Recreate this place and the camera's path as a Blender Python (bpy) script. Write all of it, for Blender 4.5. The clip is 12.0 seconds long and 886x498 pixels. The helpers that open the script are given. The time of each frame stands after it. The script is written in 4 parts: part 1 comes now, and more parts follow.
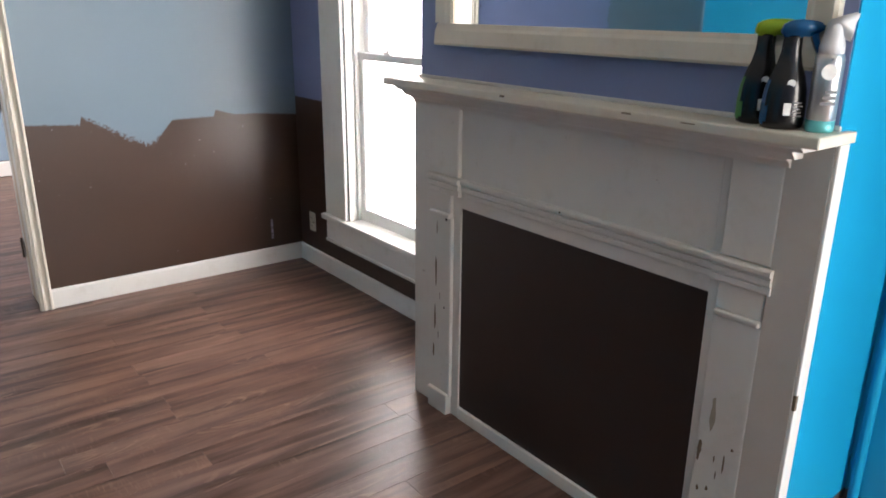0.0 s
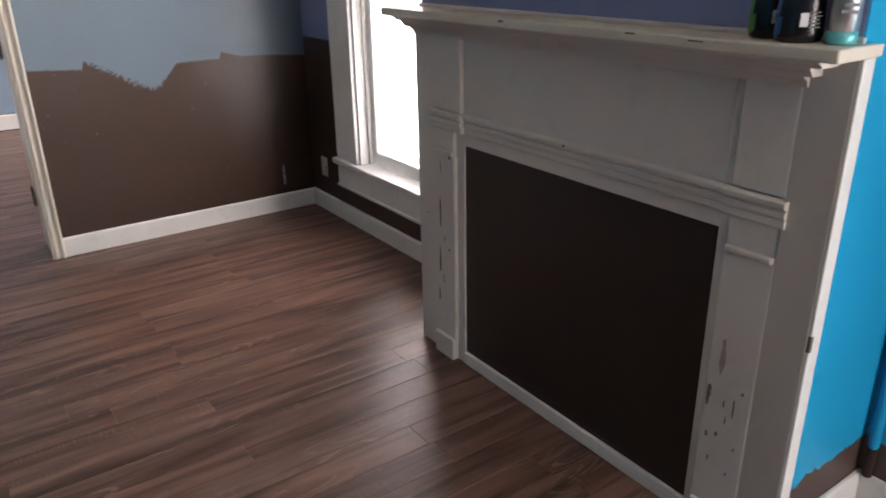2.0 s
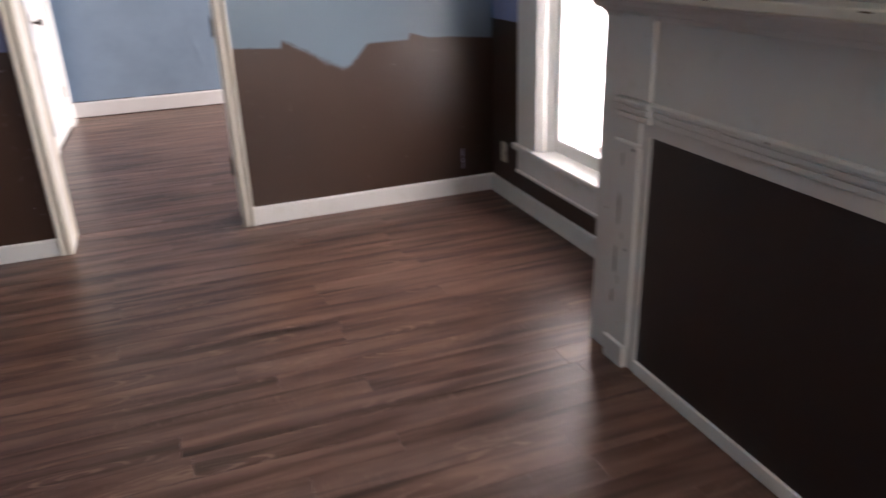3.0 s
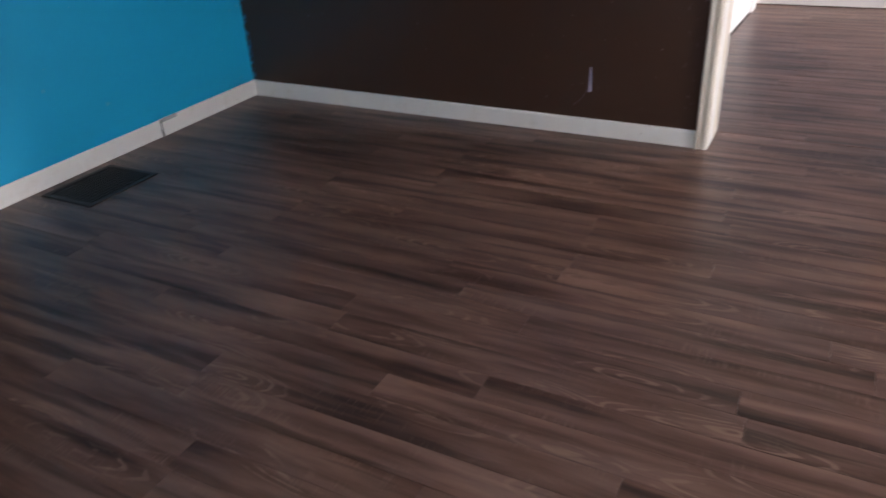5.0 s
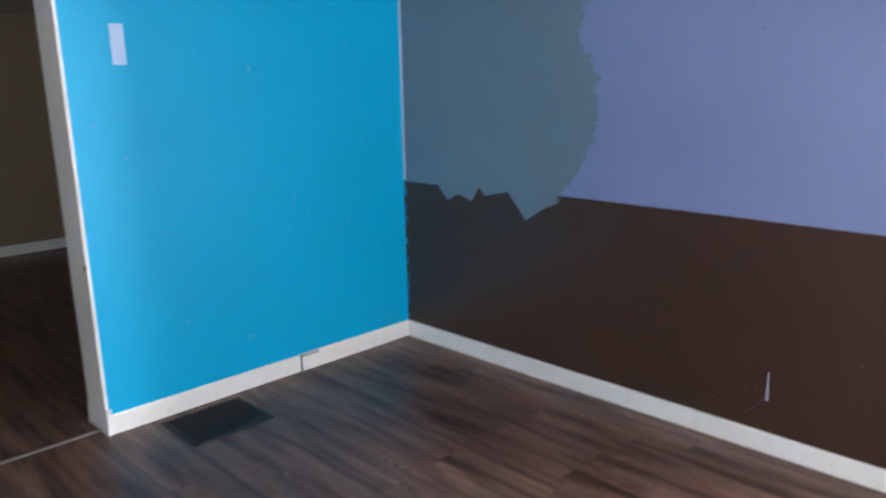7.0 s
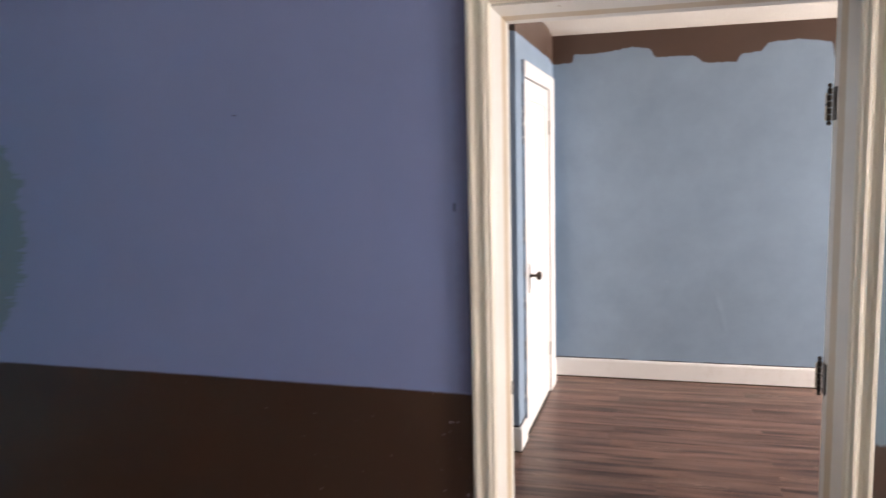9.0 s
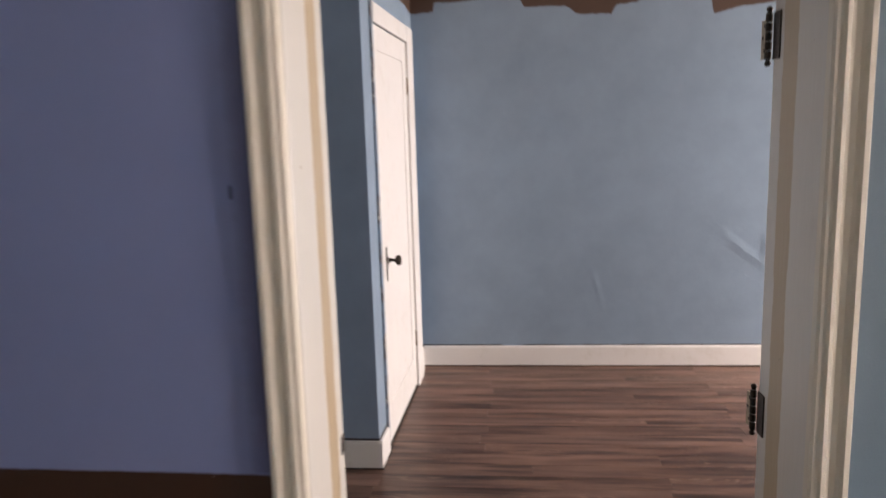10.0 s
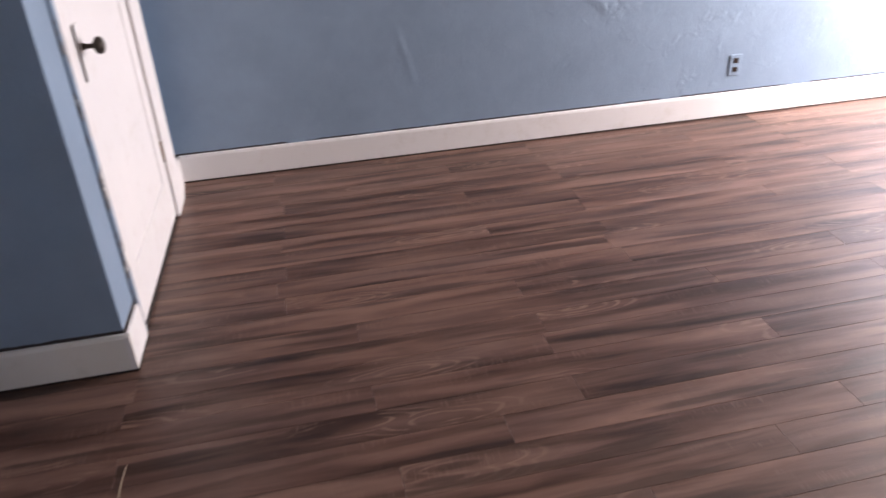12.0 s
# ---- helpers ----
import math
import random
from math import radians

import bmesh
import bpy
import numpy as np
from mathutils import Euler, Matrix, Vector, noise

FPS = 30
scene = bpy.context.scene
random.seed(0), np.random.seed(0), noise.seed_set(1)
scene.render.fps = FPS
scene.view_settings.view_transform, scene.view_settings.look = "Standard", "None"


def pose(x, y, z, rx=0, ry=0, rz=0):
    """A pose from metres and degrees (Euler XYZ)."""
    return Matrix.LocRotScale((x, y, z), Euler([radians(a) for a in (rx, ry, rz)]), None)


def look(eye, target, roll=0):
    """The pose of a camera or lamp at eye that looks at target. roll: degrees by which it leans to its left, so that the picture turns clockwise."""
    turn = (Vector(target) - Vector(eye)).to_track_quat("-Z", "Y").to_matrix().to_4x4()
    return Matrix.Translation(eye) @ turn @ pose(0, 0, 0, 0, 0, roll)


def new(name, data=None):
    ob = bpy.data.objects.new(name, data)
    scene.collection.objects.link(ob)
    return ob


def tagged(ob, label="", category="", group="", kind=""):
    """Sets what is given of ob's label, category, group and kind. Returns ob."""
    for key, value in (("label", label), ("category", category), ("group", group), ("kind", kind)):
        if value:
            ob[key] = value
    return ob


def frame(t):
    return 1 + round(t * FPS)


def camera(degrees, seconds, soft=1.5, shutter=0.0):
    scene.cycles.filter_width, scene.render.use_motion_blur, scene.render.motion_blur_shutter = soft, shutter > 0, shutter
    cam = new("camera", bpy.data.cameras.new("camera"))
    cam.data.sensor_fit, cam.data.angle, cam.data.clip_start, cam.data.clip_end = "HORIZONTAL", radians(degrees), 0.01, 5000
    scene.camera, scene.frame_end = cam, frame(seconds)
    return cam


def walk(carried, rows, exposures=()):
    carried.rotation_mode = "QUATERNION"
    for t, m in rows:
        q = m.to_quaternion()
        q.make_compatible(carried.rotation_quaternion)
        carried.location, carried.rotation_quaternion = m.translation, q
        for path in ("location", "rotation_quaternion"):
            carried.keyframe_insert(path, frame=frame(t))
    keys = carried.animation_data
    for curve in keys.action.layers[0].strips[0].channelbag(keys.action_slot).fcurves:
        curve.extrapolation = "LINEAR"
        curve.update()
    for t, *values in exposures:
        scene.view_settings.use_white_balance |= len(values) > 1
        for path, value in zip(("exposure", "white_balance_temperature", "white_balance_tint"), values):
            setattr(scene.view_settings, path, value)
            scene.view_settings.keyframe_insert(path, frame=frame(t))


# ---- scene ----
cam = camera(61.8, 12.0, shutter=0.5)
PATH = [
    (0, (3.4, -4.223, 1.569), (4.558, -2.715, 0.95), 0.6),
    (0.5, (3.4, -4.23, 1.575), (4.597, -2.734, 1.001), 0.3),
    (1, (3.393, -4.232, 1.559), (4.588, -2.754, 0.939), -0.3),
    (1.5, (3.42, -4.234, 1.513), (4.586, -2.758, 0.833), -0.5),
    (2, (3.538, -4.21, 1.504), (4.599, -2.688, 0.756), -1.0),
    (2.5, (3.62, -4.169, 1.461), (4.514, -2.564, 0.671), -1.4),
    (3, (3.628, -4.113, 1.476), (4.26, -2.379, 0.705), -2.1),
    (3.5, (3.635, -3.961, 1.519), (3.857, -2.12, 0.769), -2.7),
    (3.7, (3.638, -3.93, 1.521), (3.657, -2.075, 0.775), -2.7),
    (5.3, (3.495, -3.784, 1.486), (2.567, -2.314, 0.492), -3.4),
    (5.5, (3.43, -3.727, 1.475), (2.463, -2.275, 0.496), -3.1),
    (6, (3.441, -3.536, 1.499), (2.286, -2.166, 0.611), -3.6),
    (6.5, (3.54, -3.378, 1.596), (2.195, -2.045, 0.953), -2.3),
    (7, (3.58, -3.178, 1.678), (2.19, -1.81, 1.236), -1.3),
    (7.5, (3.549, -2.785, 1.667), (2.272, -1.281, 1.341), -1.5),
    (7.7, (3.53, -2.69, 1.667), (2.34, -1.11, 1.366), -1.6),
    (9.3, (3.41, -1.774, 1.721), (3.009, 0.171, 1.486), -1.4),
    (9.5, (3.404, -1.628, 1.694), (3.062, 0.328, 1.456), -1.5),
    (10, (3.42, -1.254, 1.694), (3.234, 0.71, 1.362), -1.7),
    (10.5, (3.34, -0.895, 1.672), (3.267, 1.03, 1.134), -2.6),
    (10.8, (3.339, -0.715, 1.611), (3.317, 1.171, 0.946), -3.4),
    (11, (3.354, -0.592, 1.563), (3.371, 1.263, 0.814), -2.6),
    (11.2, (3.397, -0.463, 1.536), (3.444, 1.359, 0.711), -3.7),
    (11.5, (3.371, -0.273, 1.527), (3.524, 1.501, 0.615), -3.2),
    (11.6, (3.375, -0.221, 1.519), (3.561, 1.542, 0.593), -3.2),
    (12, (3.386, 0.001, 1.529), (3.733, 1.713, 0.555), -2.7),
]
walk(cam, [(t, look(eye, target, roll)) for t, eye, target, roll in PATH],
     exposures=[(0.0, 3.22, 6600, 13), (0.5, 2.93, 6600, 12), (1.0, 2.82, 6600, 12), (1.5, 2.76, 6600, 14), (2.0, 2.66, 6750, 18), (2.5, 2.6, 6800, 20), (3.0, 2.7, 6700, 20), (3.5, 3.0, 6550, 19), (5.5, 2.62, 6350, 19), (6.0, 3.28, 6300, 17), (6.5, 3.52, 6150, 14), (7.0, 3.54, 6050, 13), (7.5, 3.4, 6000, 13), (9.5, 2.4, 7300, 20), (10.5, 2.0, 7250, 22), (11.2, 2.03, 7000, 23), (11.6, 2.03, 6850, 23), (12.0, 2.08, 6600, 24)])

# ---- world and light ----
world = bpy.data.worlds.new("sky")
scene.world = world
world.use_nodes = True
wn = world.node_tree.nodes
sky = wn.new("ShaderNodeTexSky")
sky.sky_type = "NISHITA"
sky.sun_disc = False
sky.sun_elevation = radians(59)
sky.sun_rotation = radians(214)
sky.air_density, sky.dust_density, sky.ozone_density = 1.0, 9.0, 0.6
world.node_tree.links.new(sky.outputs[0], wn["Background"].inputs[0])
wn["Background"].inputs[1].default_value = 0.15

sun = new("sun", bpy.data.lights.new("sun", "SUN"))
sun.data.energy, sun.data.angle, sun.data.color = 1.5, radians(14), (1.0, 0.96, 0.9)
sun.matrix_world = look((-4, -6, 12), (0, 0, 0))


def opening_light(name, x, y, z, w, h, aim, watts, colour):
    """A rectangular area lamp placed at a wall opening and aimed inward."""
    lamp = new(name, bpy.data.lights.new(name, "AREA"))
    lamp.data.shape, lamp.data.size, lamp.data.size_y = "RECTANGLE", w, h
    lamp.data.energy, lamp.data.color = watts, colour
    lamp.matrix_world = look((x, y, z), aim)
    return lamp


DAY = (1.0, 0.96, 0.90)
opening_light("north_window_light", 5.78, -0.985, 1.26, 1.30, 1.72, (0, -0.985, 1.10), 10.8, (1.0, 0.97, 0.95))
opening_light("recess_window_light", 5.66, -5.15, 1.30, 0.95, 1.7, (0, -4.6, 0.9), 9, DAY)
# added fill lamp to brighten the cyan chimney side; no window known here
opening_light("south_window_light", 4.95, -6.52, 1.35, 0.85, 1.5, (4.95, 0, 1.2), 6.0, DAY)
opening_light("bedroom_window_light", 7.95, 3.12, 1.10, 1.05, 1.05, (1.6, 3.05, -0.9), 68, (1.0, 0.97, 0.93))

# ---- node helpers ----


class Sock:
    """A socket with arithmetic, for short material code."""

    def __init__(self, tree, out):
        self.tree, self.out = tree, out

    def op(self, kind, *others):
        n = self.tree.nodes.new("ShaderNodeMath")
        n.operation = kind
        for i, o in enumerate((self, *others)):
            if isinstance(o, Sock):
                self.tree.links.new(o.out, n.inputs[i])
            else:
                n.inputs[i].default_value = o
        return Sock(self.tree, n.outputs[0])

    def __add__(self, o):
        return self.op("ADD", o)

    def __sub__(self, o):
        return self.op("SUBTRACT", o)

    def __mul__(self, o):
        return self.op("MULTIPLY", o)

    def above(self, edge, soft=0.004):
        """0 below the edge, 1 above it."""
        d = (self - edge) * (1.0 / soft)
        d = d + 0.5
        n = d.op("MAXIMUM", 0.0).op("MINIMUM", 1.0)
        return n

    def inverse(self):
        return (self * -1.0) + 1.0


class Mat:
    def __init__(self, name):
        self.m = bpy.data.materials.new(name)
        self.m.use_nodes = True
        self.t = self.m.node_tree
        self.b = self.t.nodes["Principled BSDF"]

    def node(self, kind, **sets):
        n = self.t.nodes.new(kind)
        for k, v in sets.items():
            n.inputs[k].default_value = v
        return n

    def link(self, a, b):
        self.t.links.new(a.out if isinstance(a, Sock) else a, b)

    def coords(self, kind="Object"):
        n = self.t.nodes.new("ShaderNodeTexCoord")
        return n.outputs[kind]

    def axes(self, vec):
        n = self.t.nodes.new("ShaderNodeSeparateXYZ")
        self.link(vec, n.inputs[0])
        return [Sock(self.t, o) for o in n.outputs]

    def stretch(self, vec, scale, offset=(0, 0, 0)):
        n = self.t.nodes.new("ShaderNodeMapping")
        n.inputs["Scale"].default_value = scale
        n.inputs["Location"].default_value = offset
        self.link(vec, n.inputs[0])
        return n.outputs[0]

    def noise(self, vec, scale, detail=4.0, rough=0.55, distort=0.0):
        n = self.node("ShaderNodeTexNoise", Scale=scale, Detail=detail, Roughness=rough, Distortion=distort)
        self.link(vec, n.inputs["Vector"])
        return Sock(self.t, n.outputs["Fac"])

    def ramp(self, fac, stops):
        n = self.t.nodes.new("ShaderNodeValToRGB")
        e = n.color_ramp.elements
        while len(e) < len(stops):
            e.new(0.5)
        for el, (p, c) in zip(e, stops):
            el.position = p
            el.color = (c, c, c, 1) if isinstance(c, (int, float)) else (*c, 1)
        self.link(fac, n.inputs[0])
        return Sock(self.t, n.outputs[0])

    def edge(self, along, points):
        """A height that follows a hand-painted edge: straight runs between (place, height)."""
        a, b = points[0][0], points[-1][0]
        lo = min(p[1] for p in points)
        hi = max(p[1] for p in points)
        fac = (along - a) * (1.0 / (b - a))
        r = self.ramp(fac, [((p - a) / (b - a), (h - lo) / (hi - lo)) for p, h in points])
        return r * (hi - lo) + lo

    def mix(self, fac, a, b):
        n = self.t.nodes.new("ShaderNodeMix")
        n.data_type = "RGBA"
        if isinstance(fac, Sock):
            self.link(fac, n.inputs[0])
        else:
            n.inputs[0].default_value = fac
        for v, i in ((a, 6), (b, 7)):
            if isinstance(v, Sock):
                self.link(v, n.inputs[i])
            else:
                n.inputs[i].default_value = (*v, 1)
        return Sock(self.t, n.outputs[2])

    def shade(self, colour, fac, low, high):
        """colour times a factor that runs from low to high with fac."""
        n = self.t.nodes.new("ShaderNodeHueSaturation")
        v = fac * (high - low) + low
        self.link(v, n.inputs["Value"])
        if isinstance(colour, Sock):
            self.link(colour, n.inputs["Color"])
        else:
            n.inputs["Color"].default_value = (*colour, 1)
        return Sock(self.t, n.outputs[0])

    def finish(self, colour, rough, bump=None, depth=0.001, metal=0.0, spec=0.5):
        if isinstance(colour, Sock):
            self.link(colour, self.b.inputs["Base Color"])
        else:
            self.b.inputs["Base Color"].default_value = (*colour, 1)
        if isinstance(rough, Sock):
            self.link(rough, self.b.inputs["Roughness"])
        else:
            self.b.inputs["Roughness"].default_value = rough
        self.b.inputs["Metallic"].default_value = metal
        self.b.inputs["Specular IOR Level"].default_value = spec
        if bump is not None:
            n = self.node("ShaderNodeBump", Distance=depth, Strength=1.0)
            self.link(bump, n.inputs["Height"])
            self.link(n.outputs[0], self.b.inputs["Normal"])
        return self.m


WX = 5.49        # window wall
FY = 3.79        # far bedroom wall

# ---- colours of the paints ----
CYAN = (0.002, 0.345, 0.60)
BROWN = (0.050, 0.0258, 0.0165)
PURPLE = (0.200, 0.245, 0.435)
STEEL = (0.140, 0.203, 0.256)
BEDROOM = (0.235, 0.325, 0.43)
TRIM = (0.75, 0.745, 0.71)


def plaster(m, p, amount=1.0):
    """Relief and tone of rolled paint on old plaster."""
    fine = m.noise(p, 260, 3, 0.6)
    broad = m.noise(p, 3.2, 4, 0.6)
    tone = m.noise(p, 1.1, 3, 0.5)
    return fine * (0.35 * amount) + broad * 2.2, tone, fine


def paint_plain(name, colour, rough=0.5):
    m = Mat(name)
    p = m.coords()
    bump, tone, fine = plaster(m, p)
    c = m.shade(colour, tone, 0.88, 1.1)
    return m.finish(c, (fine * 0.15) + (rough - 0.07), bump, 0.0012)


def rag(m, p, size=0.02, scale=22):
    """Uneven brush edge."""
    n = m.noise(p, scale, 5, 0.7)
    return (n - 0.5) * (size * 2)


def paint_doorwall():
    m = Mat("two_colour_wall_paint")
    p = m.coords()
    x, y, z = m.axes(p)
    r = rag(m, p, 0.02)
    bump, tone, fine = plaster(m, p)
    # purple over brown
    line = m.edge(x, [(0.0, 1.055), (1.2, 1.068), (2.0, 1.063), (2.97, 1.052), (5.5, 1.052)])
    c = m.mix(z.above((r * 0.15) + line, 0.006), BROWN, PURPLE)
    # test patch of grey-blue beside the cyan corner
    low = m.edge(x, [(0.0, 1.05), (0.3, 1.052), (0.39, 0.962), (0.48, 1.012), (0.59, 0.974), (0.65, 1.066), (0.70, 1.015),
                     (0.87, 1.059), (1.0, 0.908), (1.14, 0.994), (1.23, 1.031), (1.27, 1.09), (1.5, 1.1)])
    side = m.edge(z, [(0.9, 1.2), (1.1, 1.26), (1.206, 1.34), (1.345, 1.43), (1.477, 1.46), (1.685, 1.45), (1.882, 1.34),
                      (2.021, 1.36), (2.105, 1.41), (2.23, 1.30), (2.31, 1.27), (2.45, 1.2)])
    grey = z.above(low + (r * 0.8), 0.01) * x.above(side + (r * 3.6) + ((m.noise(m.stretch(p, (6, 6, 60)), 1.0, 3, 0.6) - 0.5) * 0.12), 0.010).inverse()
    c = m.mix(grey, c, STEEL)
    # second patch beyond the doorway
    low2 = m.edge(x, [(3.9, 0.99), (4.25, 0.969), (4.26, 1.005), (4.37, 0.946), (4.47, 0.887), (4.59, 0.826), (4.64, 0.86),
                      (4.73, 0.957), (4.97, 0.959), (4.98, 0.995), (5.10, 0.961), (5.22, 0.958), (5.5, 0.933)])
    fray = m.edge(x, [(4.2, 0.2), (4.35, 1.0), (4.6, 1.0), (4.7, 0.15), (5.5, 0.1)])
    dab = m.noise(p, 95, 4, 0.75) - 0.5
    far = z.above(low2 + (r * fray * 0.6) + (dab * fray * 0.16), 0.008) * x.above(3.5)
    c2 = m.mix(far, BROWN, STEEL)
    c = m.mix(x.above(3.5), c, c2)
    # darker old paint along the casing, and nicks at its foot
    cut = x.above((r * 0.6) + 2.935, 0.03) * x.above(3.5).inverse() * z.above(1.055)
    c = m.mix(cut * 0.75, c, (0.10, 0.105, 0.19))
    nick = m.noise(p, 48, 3, 0.6).above(0.685, 0.015) * x.above(2.88, 0.05) * x.above(3.5).inverse() * z.above(1.04).inverse()
    c = m.mix(nick * 0.8, c, (0.45, 0.43, 0.52))
    # scrapes that show the purple beneath
    taper = (z * -0.035) + 0.0175
    scr = (taper - (x - 2.388 + (r * 0.15)).op("ABSOLUTE")).above(0.0, 0.002) * z.above(0.245) * z.above(0.380).inverse()
    scr = scr * m.noise(p, 60, 3).above(0.36, 0.1)
    bow = (z * -1.0 + 0.30) * (z * -1.0 + 0.30) * 4.5
    arc = (x - 2.381 + bow).op("ABSOLUTE").above(0.0012, 0.002).inverse() * z.above(0.16) * z.above(0.29).inverse()
    scr = scr + (arc * 0.35)
    spot = (x - 2.925).op("ABSOLUTE").above(0.004, 0.003).inverse() * (z - 1.586 + (r * 0.4)).op("ABSOLUTE").above(0.012, 0.006).inverse()
    spot2 = (x - 2.256 + (r * 0.3)).op("ABSOLUTE").above(0.006, 0.003).inverse() * (z - 1.863).op("ABSOLUTE").above(0.002, 0.003).inverse()
    c = m.mix((spot + spot2) * 0.7, c, (0.03, 0.03, 0.05))
    scr2 = x.above(5.278) * x.above(5.293).inverse() * z.above(0.16) * z.above(0.285).inverse() * m.noise(p, 90, 3).above(0.45, 0.1)
    c = m.mix(scr + scr2, c, (0.42, 0.40, 0.55))
    fleck = m.noise(p, 75, 2, 0.4).above(0.765, 0.01) * z.above(1.05).inverse()
    c = m.mix(fleck * 0.6, c, (0.5, 0.48, 0.5))
    seam = x.above((r * 0.5) + 0.012, 0.006).inverse()
    c = m.mix(seam * z.above((r * 3.0) + 1.06), c, (0.55, 0.56, 0.66))
    chipped = m.noise(p, 26, 4, 0.7).above(0.52, 0.04)
    c = m.mix(seam * z.above(1.06).inverse() * chipped, c, (0.02, 0.22, 0.40))
    # unseen bedroom face set to dark brown to cut bounce light
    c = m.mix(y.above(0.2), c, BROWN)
    c = m.shade(c, tone, 0.88, 1.12)
    return m.finish(c, (fine * 0.08) + 0.30, bump, 0.0012, spec=0.55)


def paint_cyan():
    m = Mat("cyan_wall_paint")
    p = m.coords()
    x, y, z = m.axes(p)
    bump, tone, fine = plaster(m, p)
    c = m.shade(CYAN, tone, 0.93, 1.06)
    mark = y.above((rag(m, p, 0.004)) - 1.765) * y.above(-1.70).inverse() * z.above((rag(m, p, 0.01)) + 1.785) * z.above(1.972).inverse()
    c = m.mix(mark, c, (0.42, 0.55, 0.75))
    dot = m.noise(p, 26, 1, 0.3).above(0.79, 0.01)
    c = m.mix(dot * 0.5, c, (0.2, 0.35, 0.5))
    return m.finish(c, (fine * 0.12) + 0.42, bump, 0.0012, spec=0.3)


def paint_cyan_brown_foot():
    m = Mat("cyan_paint_over_brown")
    p = m.coords()
    x, y, z = m.axes(p)
    bump, tone, fine = plaster(m, p)
    r = rag(m, p, 0.04, 14)
    c = m.mix(z.above((r * 1.3) + 0.215, 0.006), (0.10, 0.065, 0.055), CYAN)
    c = m.shade(c, tone, 0.92, 1.06)
    return m.finish(c, 0.38, bump, 0.0012)


def paint_window_wall():
    m = Mat("purple_and_brown_window_wall_paint")
    p = m.coords()
    x, y, z = m.axes(p)
    bump, tone, fine = plaster(m, p)
    c = m.mix(z.above((rag(m, p, 0.006)) + 1.045, 0.006), BROWN, PURPLE)
    c = m.shade(c, tone, 0.9, 1.1)
    return m.finish(c, (fine * 0.12) + 0.38, bump, 0.0012)


def paint_bedroom():
    m = Mat("bedroom_blue_paint")
    p = m.coords()
    x, y, z = m.axes(p)
    bump, tone, fine = plaster(m, p, 1.3)
    r = rag(m, p, 0.015)
    top = m.edge(x, [(2.8, 2.42), (2.92, 2.426), (2.93, 2.485), (3.11, 2.483), (3.36, 2.516), (3.48, 2.495), (3.52, 2.431),
                     (3.79, 2.429), (3.86, 2.376), (4.08, 2.369), (4.11, 2.424), (4.24, 2.432), (4.29, 2.49), (4.49, 2.505),
                     (4.70, 2.468), (4.72, 2.341), (4.91, 2.384), (5.6, 2.44)])
    band = z.above(top + r, 0.008)
    c = m.mix(band, BEDROOM, (0.085, 0.05, 0.037))
    c = m.shade(c, tone, 0.84, 1.12)
    c = m.shade(c, m.noise(p, 4.5, 5, 0.65), 0.86, 1.14)
    # blisters and knocks in the plaster
    lumps = m.noise(p, 7, 4, 0.7, 0.4).above(0.68, 0.22) * x.above(4.5, 1.4) * z.above(1.1, 0.5).inverse()
    near = m.t.nodes.new("ShaderNodeVectorMath")
    near.operation = "DISTANCE"
    near.inputs[1].default_value = (5.14, FY, 0.79)
    m.link(p, near.inputs[0])
    knock = (Sock(m.t, near.outputs["Value"]) + (rag(m, p, 0.12, 12))).above(0.10, 0.16).inverse()
    wob = rag(m, p, 0.03, 9)
    fold = ((x - 4.823) * 0.747 + z - 0.913 + wob).op("ABSOLUTE").above(0.0, 0.13).inverse()
    fold = fold * x.above(4.86, 0.12) * x.above(5.09, 0.04).inverse()
    side = (x - 5.175 + (wob * 0.8)).op("ABSOLUTE").above(0.0, 0.08).inverse() * z.above(0.70, 0.06) * z.above(0.90, 0.1).inverse()
    crease = ((z - 0.6) * 0.25 + x - 3.99 + (wob * 0.7)).op("ABSOLUTE").above(0.0, 0.06).inverse() * z.above(0.42, 0.08) * z.above(0.68, 0.1).inverse()
    hollow = knock * x.above(5.08, 0.03)
    scabs = m.noise(p, 16, 5, 0.7, 0.8).above(0.60, 0.08) * m.noise(p, 1.6, 2, 0.5).above(0.50, 0.15)
    dents = m.noise(m.stretch(p, (1.0, 1.0, 0.55)), 5.5, 4, 0.65, 0.6)
    bump = bump + (scabs * 0.22) + (dents * 1.3) + (lumps * 1.2) + (fold * 5.5) + (side * -5.0) + (crease * 2.2) + (hollow * m.noise(p, 9, 2, 0.5) * 5.0)
    gouge = (z * 0.2 + x - 5.277 + (wob * 0.25)).op("ABSOLUTE").above(0.007, 0.005).inverse() * z.above(0.765, 0.02) * z.above(0.84, 0.02).inverse()
    gouge2 = (x - 5.172 + (wob * 0.4)).op("ABSOLUTE").above(0.006, 0.006).inverse() * z.above(0.72, 0.03) * z.above(0.83, 0.03).inverse()
    c = m.mix(gouge + (gouge2 * 0.6), c, (0.07, 0.075, 0.09))
    foot = z.above((r * 0.4) + 0.1555, 0.002).inverse() * m.noise(p, 3.5, 3, 0.6).above(0.42, 0.06)
    c = m.mix(foot, c, (0.03, 0.025, 0.025))
    worn = m.noise(p, 7, 6, 0.7).above(0.70, 0.03) * z.above(0.8, 0.4).inverse()
    c = m.mix(worn * 0.35, c, (0.36, 0.45, 0.55))
    return m.finish(c, (fine * 0.12) + 0.34, bump, 0.0016)


